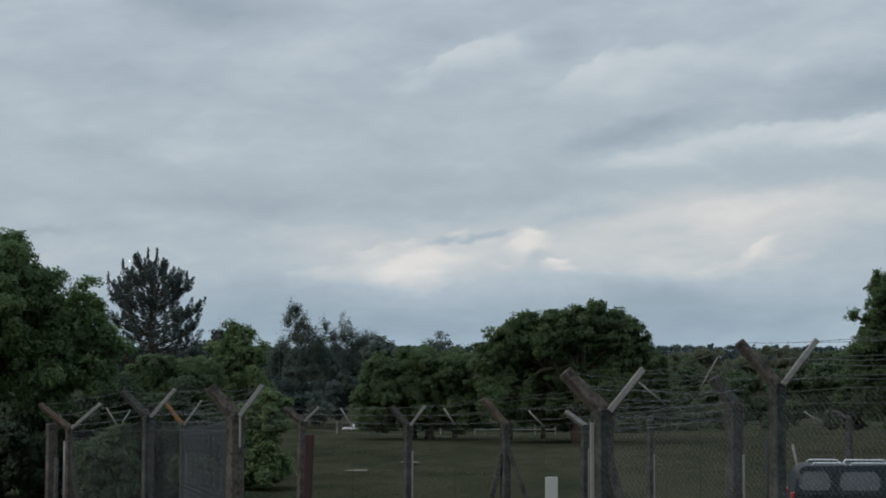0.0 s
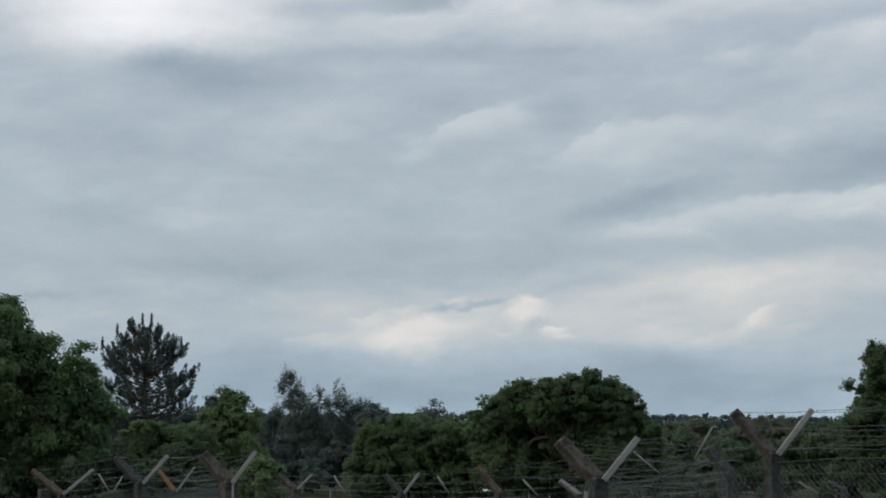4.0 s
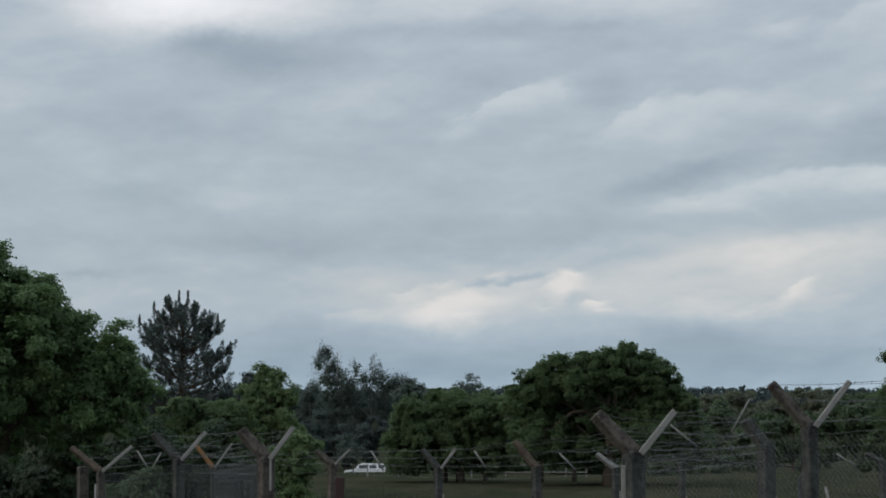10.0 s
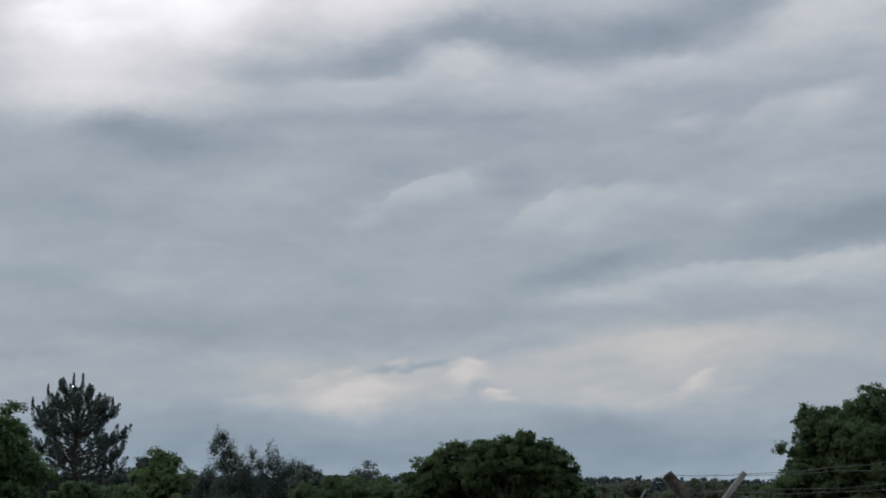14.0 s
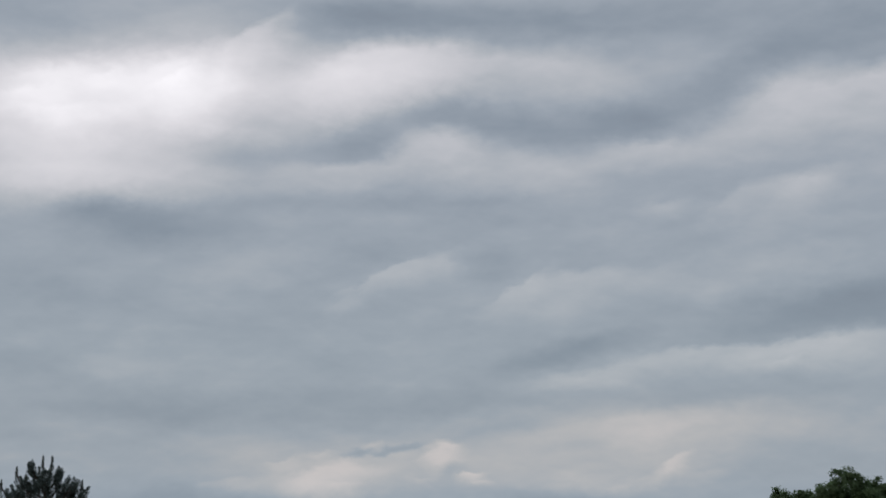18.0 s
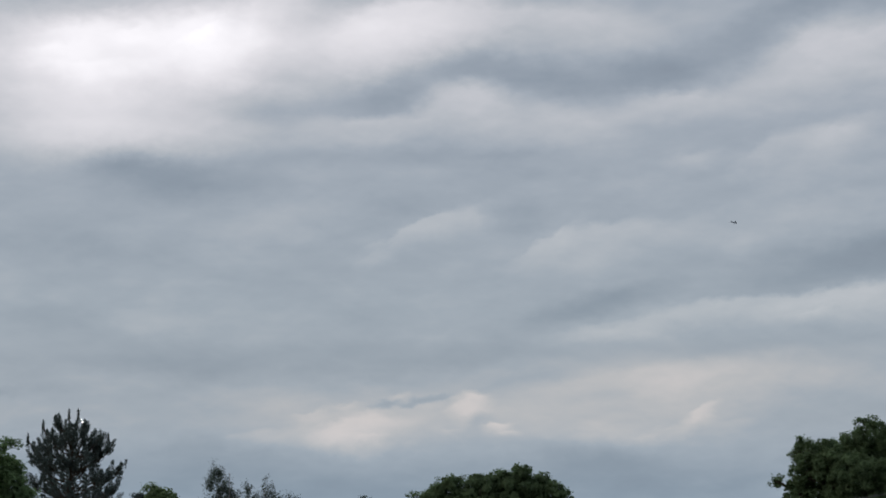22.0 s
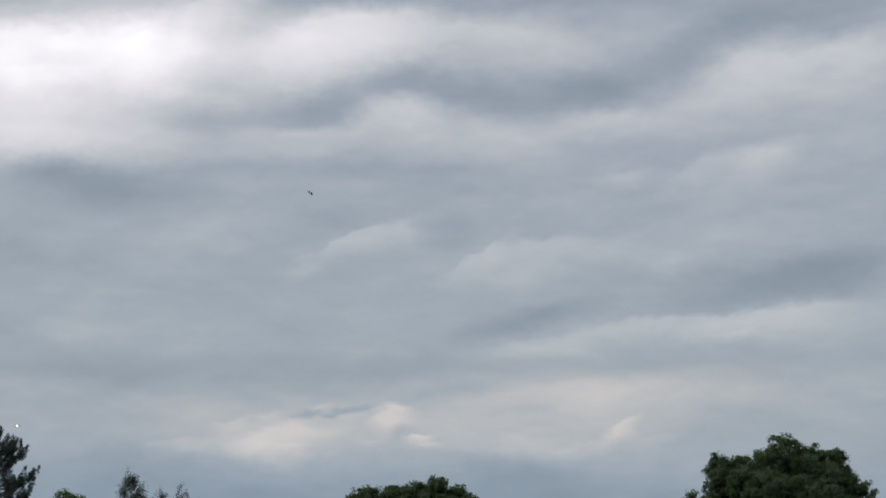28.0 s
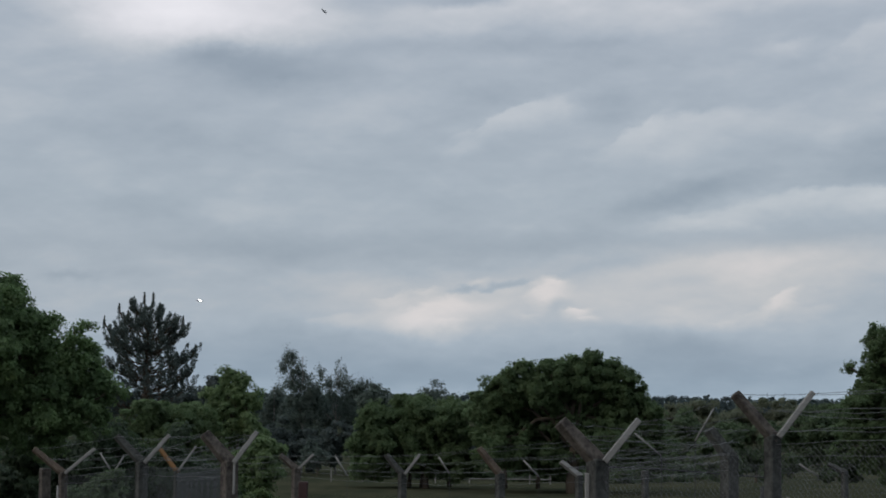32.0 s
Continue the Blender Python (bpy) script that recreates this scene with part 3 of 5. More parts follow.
def limbs(tree, base, top, lobes, radius, rng, mat=BARK, bend=0.25, twigs=3):
    """A tapered trunk and one limb to the heart of each lobe, in the tree's own space."""
    base, top = Vector(base), Vector(top)
    pts = [base.lerp(top, k / 6) + Vector((rng.normal(0, bend) * (0 < k), rng.normal(0, bend) * (0 < k), 0)) * 0.4 for k in range(7)]
    tube_part("trunk", pts, [radius * (1.25 if k == 0 else 1 - 0.11 * k) for k in range(7)], mat, tree, 8)
    for lobe in lobes:
        c = Vector(lobe[0])
        start = pts[2 + int(rng.integers(0, 4))]
        mid = start.lerp(c, 0.5) + Vector((0, 0, 0.12 * (c - start).length)) + Vector(rng.normal(0, bend * 0.5, 3))
        v, f = [], []
        tube(v, f, [start, start.lerp(mid, 0.5), mid, c], [radius * 0.45, radius * 0.36, radius * 0.26, radius * 0.1], 6)
        for _ in range(twigs):
            w = Vector(rng.normal(0, 1, 3)).normalized()
            tip = c + Vector((w.x * lobe[1], w.y * lobe[2], abs(w.z) * lobe[3])) * 0.85
            tube(v, f, [mid.lerp(c, 0.6), c.lerp(tip, 0.5), tip], [radius * 0.16, radius * 0.1, radius * 0.03], 4)
        part("limb", mesh_from("limb", v, f, mat, True), mat, tree)


def broadleaf(name, label, d, trunk_u, base_v, top_v, shape, mat, seed, count=420, per=60, spray=0.45, size=0.15, radius=0.22, depth=0.8, hollow=0.5, category="tree", group="", bark=BARK, hang=0.75, clump=6, back=0.0, knobs=0):
    """A tree whose lobes are given as (u, v, half width, half height), in 1/3200 of its distance."""
    rng = np.random.default_rng(seed)
    k = d / 3200
    foot = spot(trunk_u, 0, d)
    foot.z = ground_z(d)
    tree = thing(name, label, category, foot, group=group)
    lobes = []
    for u, v, w, h in shape:
        c = spot(u, v, d) - foot
        c.y = back + rng.uniform(-0.5, 0.5) * w * k
        lobes.append((np.array(c), w * k, w * k * depth, h * k))
    leafy = list(lobes)
    if knobs:
        # every lobe breaks up into smaller heads of leaves
        leafy = []
        for c, w, dp, h in lobes:
            leafy.append((c, w * 0.94, dp * 0.94, h * 0.94))
            for _ in range(knobs):
                q = rng.normal(0, 1, 3) + np.array([0, -0.3, 0.25])
                q /= np.linalg.norm(q)
                g = rng.uniform(0.2, 0.34)
                m = min(w, h)
                leafy.append((c + q * np.array([w, dp, h]) * rng.uniform(0.78, 0.98), m * g * 1.15, m * g * 1.1, m * g * 0.85))
    top = spot(trunk_u, top_v, d) - foot
    limbs(tree, (0, 0, -0.1), top, lobes, radius, rng, bark)
    part("crown", crown_mesh("crown", leafy, mat, rng, count, per, spray, size, hollow=hollow, lift=0.7, flat=hang, clump=clump), mat, tree)
    return tree

# ---- ground ----
def build_ground():
    ys = [-3000, -800, -250, -100, -60, -30, -15] + [2 * k for k in range(-5, 56)] + [116, 124, 132, 140, 150, 160, 180, 200, 220, 240, 300, 400, 480, 550, 750, 1000, 1400, 2000, 3000, 4900]
    xs = [-3500, -1500, -700, -300, -150, -80] + [4 * k for k in range(-15, 16)] + [80, 150, 300, 700, 1500, 3500]
    verts, faces = [], []
    for y in ys:
        for x in xs:
            z = ground_z(max(y, -15))
            wob = 0.12 * noise.noise((x * 0.06, y * 0.06, 0.3)) + 0.05 * noise.noise((x * 0.3, y * 0.3, 4.1))
            verts.append((x, y, z + wob * (1 if -40 < x < 40 else 0)))
    n = len(xs)
    for j in range(len(ys) - 1):
        for i in range(n - 1):
            a = j * n + i
            faces.append((a, a + 1, a + n + 1, a + n))
    g = new("ground", mesh_from("ground", verts, faces, GRASS, True))
    tagged(g, "rough mown grass field falling from a low bank", "ground", kind="structure")


build_ground()

# ---- trees ----
broadleaf("oak_tree", "dense dark green oak tree beside the fence", 46, -900, -285, 120, [
    (-960, 195, 116, 110), (-868, 168, 70, 92), (-905, 210, 56, 66), (-860, 226, 38, 52), (-850, 90, 140, 130), (-800, 140, 80, 78), (-816, 184, 44, 46), (-770, 162, 34, 38), (-716, 88, 68, 80), (-648, 98, 34, 34), (-672, 10, 76, 70), (-830, 0, 140, 90), (-700, -40, 70, 50), (-930, 20, 110, 90),
    (-640, 108, 38, 42), (-622, 60, 34, 50), (-650, 40, 70, 66), (-612, 6, 44, 48), (-700, 40, 80, 80), (-730, 130, 50, 44), (-760, 60, 90, 80)],
    NEAR_LEAF, 11, count=3500, per=54, spray=0.2, size=0.056, radius=0.3, hollow=0.62, knobs=5)
broadleaf("small_tree", "fresh green young tree under the pine", 60, -470, -280, -30, [
    (-500, -6, 34, 30), (-462, -14, 40, 30), (-428, -44, 44, 42), (-530, -50, 42, 44), (-484, -50, 50, 44), (-470, -110, 80, 55)],
    OAK_LEAF, 12, count=900, per=75, spray=0.17, size=0.055, radius=0.09, hollow=0.4, knobs=7)
broadleaf("small_tree", "fresh green young tree with an airy top", 62, -365, -270, 10, [
    (-372, 50, 18, 24), (-352, 52, 14, 18), (-394, 24, 22, 26), (-350, 34, 18, 22), (-332, 12, 20, 32), (-404, -12, 30, 36), (-362, -8, 32, 36), (-326, -36, 28, 36), (-384, -58, 50, 40), (-340, -80, 40, 34), (-410, -95, 50, 45)],
    LIME_LEAF, 13, count=760, per=46, spray=0.15, size=0.055, radius=0.07, hollow=0.1, clump=3)
broadleaf("small_tree", "dark young tree between the pine and the fence", 72, -398, -190, 20, [(-404, 26, 24, 28), (-380, 14, 26, 30), (-420, -6, 34, 40), (-384, -30, 40, 40)],
    THICKET_LEAF, 18, count=620, per=50, spray=0.19, size=0.06, radius=0.07, hollow=0.3, knobs=4)
broadleaf("hedge_bush", "rounded dark green bush at the field edge", 57, -315, -225, -130, [
    (-314, -130, 46, 55), (-322, -185, 56, 42), (-300, -90, 30, 30), (-350, -140, 40, 60)],
    LIME_LEAF, 14, count=700, per=70, spray=0.17, size=0.056, radius=0.06, knobs=7, category="bush")
broadleaf("hedge_tree", "broad low green tree beyond the field", 92, -20, -142, -20, [
    (-84, -40, 66, 52), (-94, -80, 60, 40), (-14, -28, 70, 48), (38, -40, 50, 55), (-24, -80, 85, 38), (30, -90, 50, 36), (-110, -15, 30, 30), (-122, -97, 44, 30), (-118, -56, 36, 40), (-46, -2, 40, 28), (24, -6, 36, 26)],
    OAK_LEAF, 15, count=4600, per=28, spray=0.18, size=0.072, radius=0.16, hollow=0.5, knobs=5, clump=4)
broadleaf("oak_tree", "broad domed green oak tree beyond the field", 88, 240, -142, 20, [
    (90, 22, 28, 32), (106, 12, 42, 42), (118, 34, 34, 32), (136, 44, 34, 36), (154, 45, 46, 50), (196, 43, 46, 50), (226, 54, 42, 46), (240, 46, 50, 55), (256, 58, 40, 46), (276, 56, 40, 50), (312, 36, 42, 50), (342, 24, 32, 44), (364, -8, 30, 38), (378, -40, 30, 36),
    (130, -20, 74, 54), (226, -10, 110, 68), (300, -30, 80, 60), (350, -50, 40, 44), (300, -60, 80, 46), (112, -62, 58, 40), (210, -80, 110, 40), (390, -70, 30, 28)],
    OAK_LEAF, 16, count=9000, per=28, spray=0.18, size=0.072, radius=0.32, hollow=0.52, knobs=4, clump=4)
broadleaf("oak_tree", "rounded green oak tree beside the fence", 80, 900, -160, 40, [
    (788, 120, 34, 36), (804, 122, 38, 40), (840, 116, 54, 50), (868, 120, 56, 50), (904, 125, 56, 50), (942, 125, 54, 50), (976, 124, 46, 48), (1000, 102, 38, 48), (1014, 60, 36, 62), (990, 70, 50, 80), (768, 92, 26, 34), (770, 40, 34, 44), (727, 80, 8, 7),
    (772, 130, 14, 26), (890, 70, 138, 108), (890, 76, 128, 100), (890, 50, 144, 92), (900, -10, 160, 90), (768, 0, 60, 70), (1012, -20, 60, 70), (1046, -24, 40, 50), (900, -80, 140, 60), (780, -60, 60, 50), (744, 14, 34, 44), (752, -44, 50, 50), (850, -40, 90, 60)],
    OAK_LEAF, 17, count=13000, per=28, spray=0.17, size=0.066, radius=0.3, hollow=0.55, knobs=3, clump=4)
for n, (u, d, shape) in enumerate((
        (430, 140, [(420, -12, 44, 26), (462, -8, 34, 28), (440, -50, 60, 40), (490, -40, 36, 34)]),
        (560, 150, [(540, -6, 40, 24), (590, 2, 36, 22), (566, -40, 66, 38), (626, -30, 36, 34)]),
        (690, 138, [(668, -10, 40, 26), (716, -4, 38, 26), (694, -46, 60, 40), (752, -40, 40, 40)]))):
    broadleaf("hedge_tree", "dark green tree behind the hedgerow" if n == 2 else "soft olive green tree behind the hedgerow", d, u, -110, -20, shape, BUSH_LEAF if n == 2 else OLIVE_LEAF, 61 + n, count=900, per=44, spray=0.3, size=0.10, radius=0.14, hollow=0.45, knobs=6, group="trees behind the hedgerow")
for u, d in ((-28, 93), (-50, 94), (20, 95), (118, 92), (176, 93)):
    stem = thing("tree_stem", "dark slim stem under the field trees", "trunk", (u * d / 3200, d, ground_z(d)), group="stems under the trees")
    tube_part("stem", [(0, 0, -0.1), (0.03, 0, 0.6), (-0.03, 0.05, 1.3)], [0.14, 0.11, 0.09], BARK, stem, 7)
for n, (u, base, top, shape) in enumerate((
        (-240, -110, 92, [(-262, 88, 11, 18), (-272, 70, 9, 14), (-250, 66, 11, 16), (-258, 42, 14, 18), (-236, 48, 9, 20), (-228, 26, 13, 22), (-252, 12, 22, 22), (-220, 30, 12, 30), (-214, 0, 18, 30), (-232, -10, 22, 30), (-262, -30, 26, 30), (-236, -50, 34, 30)]),
        (-180, -110, 64, [(-208, 64, 8, 18), (-198, 46, 10, 18), (-174, 66, 7, 14), (-166, 46, 16, 18), (-190, 22, 22, 24), (-156, 32, 26, 26), (-142, 8, 26, 34), (-140, 30, 18, 22), (-130, 40, 16, 18), (-150, -30, 36, 40), (-166, 6, 30, 34), (-180, 44, 10, 22), (-222, 4, 16, 30), (-196, -24, 40, 34), (-144, -36, 24, 40), (-186, -60, 50, 30)]),
        (-290, -110, 34, [(-284, 26, 10, 16), (-296, 6, 12, 20), (-278, 0, 14, 22), (-304, -20, 14, 26), (-274, -34, 28, 32), (-300, -60, 28, 30), (-240, -70, 36, 28)]))):
    broadleaf("birch_tree", "slender dark birch with a thin hanging crown", 222 + 4 * n, u, base, top, shape, BIRCH_LEAF, 31 + n, count=1150, per=24, spray=0.42, size=0.115, radius=0.1, hollow=0.0, bark=PALE_BARK, hang=1.5, clump=2, back=0.45)
broadleaf("small_tree", "thin airy tree behind the hedge", 112, -6, -110, 30, [(-6, 34, 26, 14), (-18, 20, 18, 16), (10, 18, 18, 16), (-6, -10, 30, 30)], BIRCH_LEAF, 41, count=170, per=26, spray=0.24, size=0.07, radius=0.05, clump=2)
broadleaf("small_tree", "dark rounded tree behind the hedge", 118, -110, -100, 0, [(-112, 10, 26, 22), (-90, 0, 26, 22), (-60, 2, 40, 20), (-20, 0, 50, 20), (30, 0, 30, 16)], BIRCH_LEAF, 42, count=420, per=36, spray=0.3, size=0.13, radius=0.1)


# ---- pine ----
def build_pine():
    """A young pine: whorls of boughs that sweep up at their ends, each twig with a brush of needles, open between the whorls."""
    rng = np.random.default_rng(5)
    d, k = 75, 75 / 3200
    foot = spot(-516, 0, d)
    foot.z = ground_z(d)
    tree = thing("pine_tree", "dark pine tree with upright candle shoots", "tree", foot)
    top = EYE.z + 170 * k
    tube_part("trunk", [(0, 0, -0.1), (0.05, 0, 3), (-0.05, 0.05, 5.5), (0.05, 0, top - 0.6), (0.1, 0, top)], [0.2, 0.16, 0.1, 0.04, 0.012], BARK, tree, 8)
    brushes = []

    def brush(p, way, length, thick):
        brushes.append((np.array(p), np.array(way), length, thick))

    whorls = ((2.7, 2.2, 9), (3.3, 2.5, 10), (3.9, 2.55, 11), (4.45, 2.4, 11), (5.0, 2.15, 10), (5.55, 1.9, 9), (6.05, 1.65, 9), (6.5, 1.4, 8), (6.9, 1.1, 7), (7.3, 0.75, 6))
    for w, (z0, reach, count) in enumerate(whorls):
        f = w / (len(whorls) - 1)
        for b in range(count):
            z = z0 + rng.uniform(-0.22, 0.22)
            a = 2 * math.pi * (b + rng.uniform(-0.3, 0.3)) / count + w * 0.9
            r = reach * rng.uniform(0.72, 1.05)
            out = Vector((math.cos(a), math.sin(a), 0))
            rise = r * rng.uniform(0.30, 0.48) + 0.2 * f
            pts = [Vector((0, 0, z)) + out * r * q + Vector((0, 0, rise * q ** 2.0 + 0.10 * q)) for q in (0.02, 0.3, 0.6, 0.85, 1.0)]
            pts[-1] += Vector((0, 0, 0.12))
            v, fc = [], []
            tube(v, fc, pts, [0.04, 0.032, 0.024, 0.016, 0.01], 5)
            ends = [(pts[4], (pts[4] - pts[3]).normalized() + Vector((0, 0, 0.8)))]
            side = out.cross(Vector((0, 0, 1)))
            for q, p in ((0.45, pts[1].lerp(pts[2], 0.5)), (0.62, pts[2]), (0.78, pts[2].lerp(pts[3], 0.6)), (0.9, pts[3])):
                for s in (-1, 1):
                    if rng.uniform(0, 1) < 0.22:
                        continue
                    tip = p + side * s * r * (1.15 - q) * rng.uniform(0.35, 0.6) + out * 0.12 + Vector((0, 0, rng.uniform(0.1, 0.28)))
                    tube(v, fc, [p, p.lerp(tip, 0.6) - Vector((0, 0, 0.03)), tip], [0.016, 0.012, 0.008], 4)
                    ends.append((tip, (tip - p).normalized() + Vector((0, 0, 0.9))))
            part("branch", mesh_from("branch", v, fc, BARK, True), BARK, tree)
            for p, way in ends:
                way = way.normalized()
                brush(p - way * 0.10, way, rng.uniform(0.28, 0.42), 0.098)
            brush(pts[3], out + Vector((0, 0, 0.6)), 0.3, 0.1)
    # upright leaders along the crown's top
    for u, h in ((-591, 160), (-568, 184), (-552, 172), (-536, 170), (-523, 203), (-506, 203), (-498, 180), (-470, 152), (-455, 163), (-430, 112)):
        x = (u + 516) * k
        tip = Vector((x, rng.uniform(-0.3, 0.3), EYE.z + h * k - foot.z))
        low = tip - Vector((x * 0.22, 0, 0.95))
        v, fc = [], []
        tube(v, fc, [Vector((x * 0.25, 0, tip.z - 1.7)), low, tip - Vector((0, 0, 0.3)), tip], [0.03, 0.024, 0.03, 0.008], 5)
        part("branch", mesh_from("branch", v, fc, BARK, True), BARK, tree, "upright leading shoot")
        brush(tip - Vector((0, 0, 0.42)), Vector((0, 0, 1)), 0.36, 0.05)
        brush(tip - Vector((0, 0, 0.7)), Vector((0, 0, 1)), 0.34, 0.10)
        brush(low, Vector((0, 0, 1)), 0.36, 0.12)
    per = 56
    base = np.array([b[0] for b in brushes])
    way = np.array([b[1] for b in brushes])
    way /= np.linalg.norm(way, axis=1, keepdims=True)
    size = np.array([b[2] for b in brushes])[:, None, None]
    thick = np.array([b[3] for b in brushes])[:, None, None]
    o = rng.normal(0, 1, (len(brushes), per, 3))
    o /= np.linalg.norm(o, axis=2, keepdims=True)
    along = rng.uniform(0, 1, (len(brushes), per, 1))
    c = base[:, None] + way[:, None] * along * size + o * thick * (1.1 - 0.75 * along)
    out = o + way[:, None] * 0.2
    part("needles", leaf_mesh("needles", c.reshape(-1, 3), out.reshape(-1, 3), 0.066, PINE_LEAF, rng, slim=0.2, lift=0.1), PINE_LEAF, tree)


build_pine()


# ---- hedges and far woods ----
def hedge(name, label, d, blocks, mat, seed, count, per, spray, size):
    rng = np.random.default_rng(seed)
    k = d / 3200
    lobes = [(np.array(spot(u, v, d)) + [0, rng.uniform(-2, 2), 0], w * k, w * k * 0.8, h * k) for u, v, w, h in blocks]
    ob = new(name, crown_mesh(name, lobes, mat, rng, count, per, spray, size))
    return tagged(ob, label, "hedge", kind="stuff")


hedge("hedgerow", "tangled green hedgerow along the far side of the field", 115, [(400 + 34 * i, -66 + 9 * math.sin(i * 1.7), 36, 58 + 8 * math.sin(i * 2.3)) for i in range(26)], BUSH_LEAF, 51, 1700, 44, 0.34, 0.13)
hedge("undergrowth", "dark undergrowth beneath the field trees", 106, [(-138, -106, 18, 18)] + [(-110 + 32 * i, -108 + 6 * math.sin(i * 1.3), 34, 26) for i in range(18)], BUSH_LEAF, 55, 800, 45, 0.28, 0.11)
hedge("hedgerow", "dark hedgerow beyond the sunken road", 214, [(-420 + 36 * i, -66 + 8 * math.sin(i * 1.9), 38, 40) for i in range(24)], THICKET_LEAF, 52, 1500, 36, 0.5, 0.2)
broadleaf("roadside_shrub", "small airy grey-green shrub at the road", 192, -214, -120, -80, [(-218, -72, 15, 16), (-206, -84, 13, 13), (-228, -88, 13, 12), (-214, -92, 18, 8)], BIRCH_LEAF, 54, count=150, per=24, spray=0.3, size=0.11, radius=0.07, category="bush", clump=2)
for n, (u, d, shape) in enumerate(((-596, 37, [(-612, -176, 36, 44), (-580, -160, 34, 40), (-600, -215, 46, 40), (-556, -200, 30, 36)]), (-430, 38, [(-446, -206, 30, 36), (-420, -222, 30, 34)]))):
    broadleaf("hedge_bush", "low green bush growing behind the chain link", d, u, -290, -150, shape, BUSH_LEAF, 71 + n, count=420, per=46, spray=0.13, size=0.045, radius=0.04, category="bush", knobs=4, group="bushes behind the fence")
hedge("undergrowth", "undergrowth beside the fence, leaf colour darkened for shade", 52, [(-900 + 46 * i, -166 + 14 * math.sin(i * 2.1), 50, 112) for i in range(12)] + [(-596, -96, 42, 56), (-640, -110, 52, 64), (-560, -90, 40, 50)], SHADE_DARKENED_LEAF, 53, 1300, 60, 0.3, 0.085)


def far_wood():
    rng = np.random.default_rng(7)
    lobes = []
    for i in range(760):
        x = -240 + 520 * i / 759 + rng.normal(0, 1)
        y = 620 + rng.uniform(0, 60)
        h = (rng.uniform(8.7, 9.5) + 0.5 * noise.noise((x * 0.03, 1.0, 0.0))) * (y / 640)
        lobes.append((np.array([x, y, h * 0.5]), rng.uniform(2.2, 4.6), 2.0, h * 0.5))
    ob = new("far_wood", crown_mesh("far_wood", lobes, HAZED_LEAF, rng, 32000, 8, 0.6, 0.5, hollow=0.75, clump=2))
    tagged(ob, "dark distant wood along the horizon", "wood", kind="stuff")


far_wood()


# ---- fences ----
@lru_cache(maxsize=None)
def link_mesh(wide, tall, cell, wire, seed, mat):
    """Chain link: zigzag wires side by side, each a three-sided rod; hangs from z = 0 along x."""
    rng = random.Random(seed)
    verts, faces = [], []
    rows, cols = int(tall / cell), int(wide / cell)
    for c in range(cols):
        for flip in (0, 1):
            base = len(verts)
            for r in range(rows + 1):
                x = (c + ((r + flip) % 2)) * cell
                z = -r * cell
                x += 0.004 * math.sin(r * 0.7 + c) + rng.gauss(0, 0.10) * cell
                y = (0.006 if flip else -0.006) + 0.02 * math.sin(c * 0.21 + seed) * math.sin(r * 0.13)
                for q in range(3):
                    a = 2.094 * q
                    verts.append((x + wire * math.cos(a), y + wire * math.sin(a), z))
            for r in range(rows):
                for q in range(3):
                    i, j = base + r * 3 + q, base + r * 3 + (q + 1) % 3
                    faces.append((i, j, j + 3, i + 3))
    return mesh_from("chain_link", verts, faces, mat)


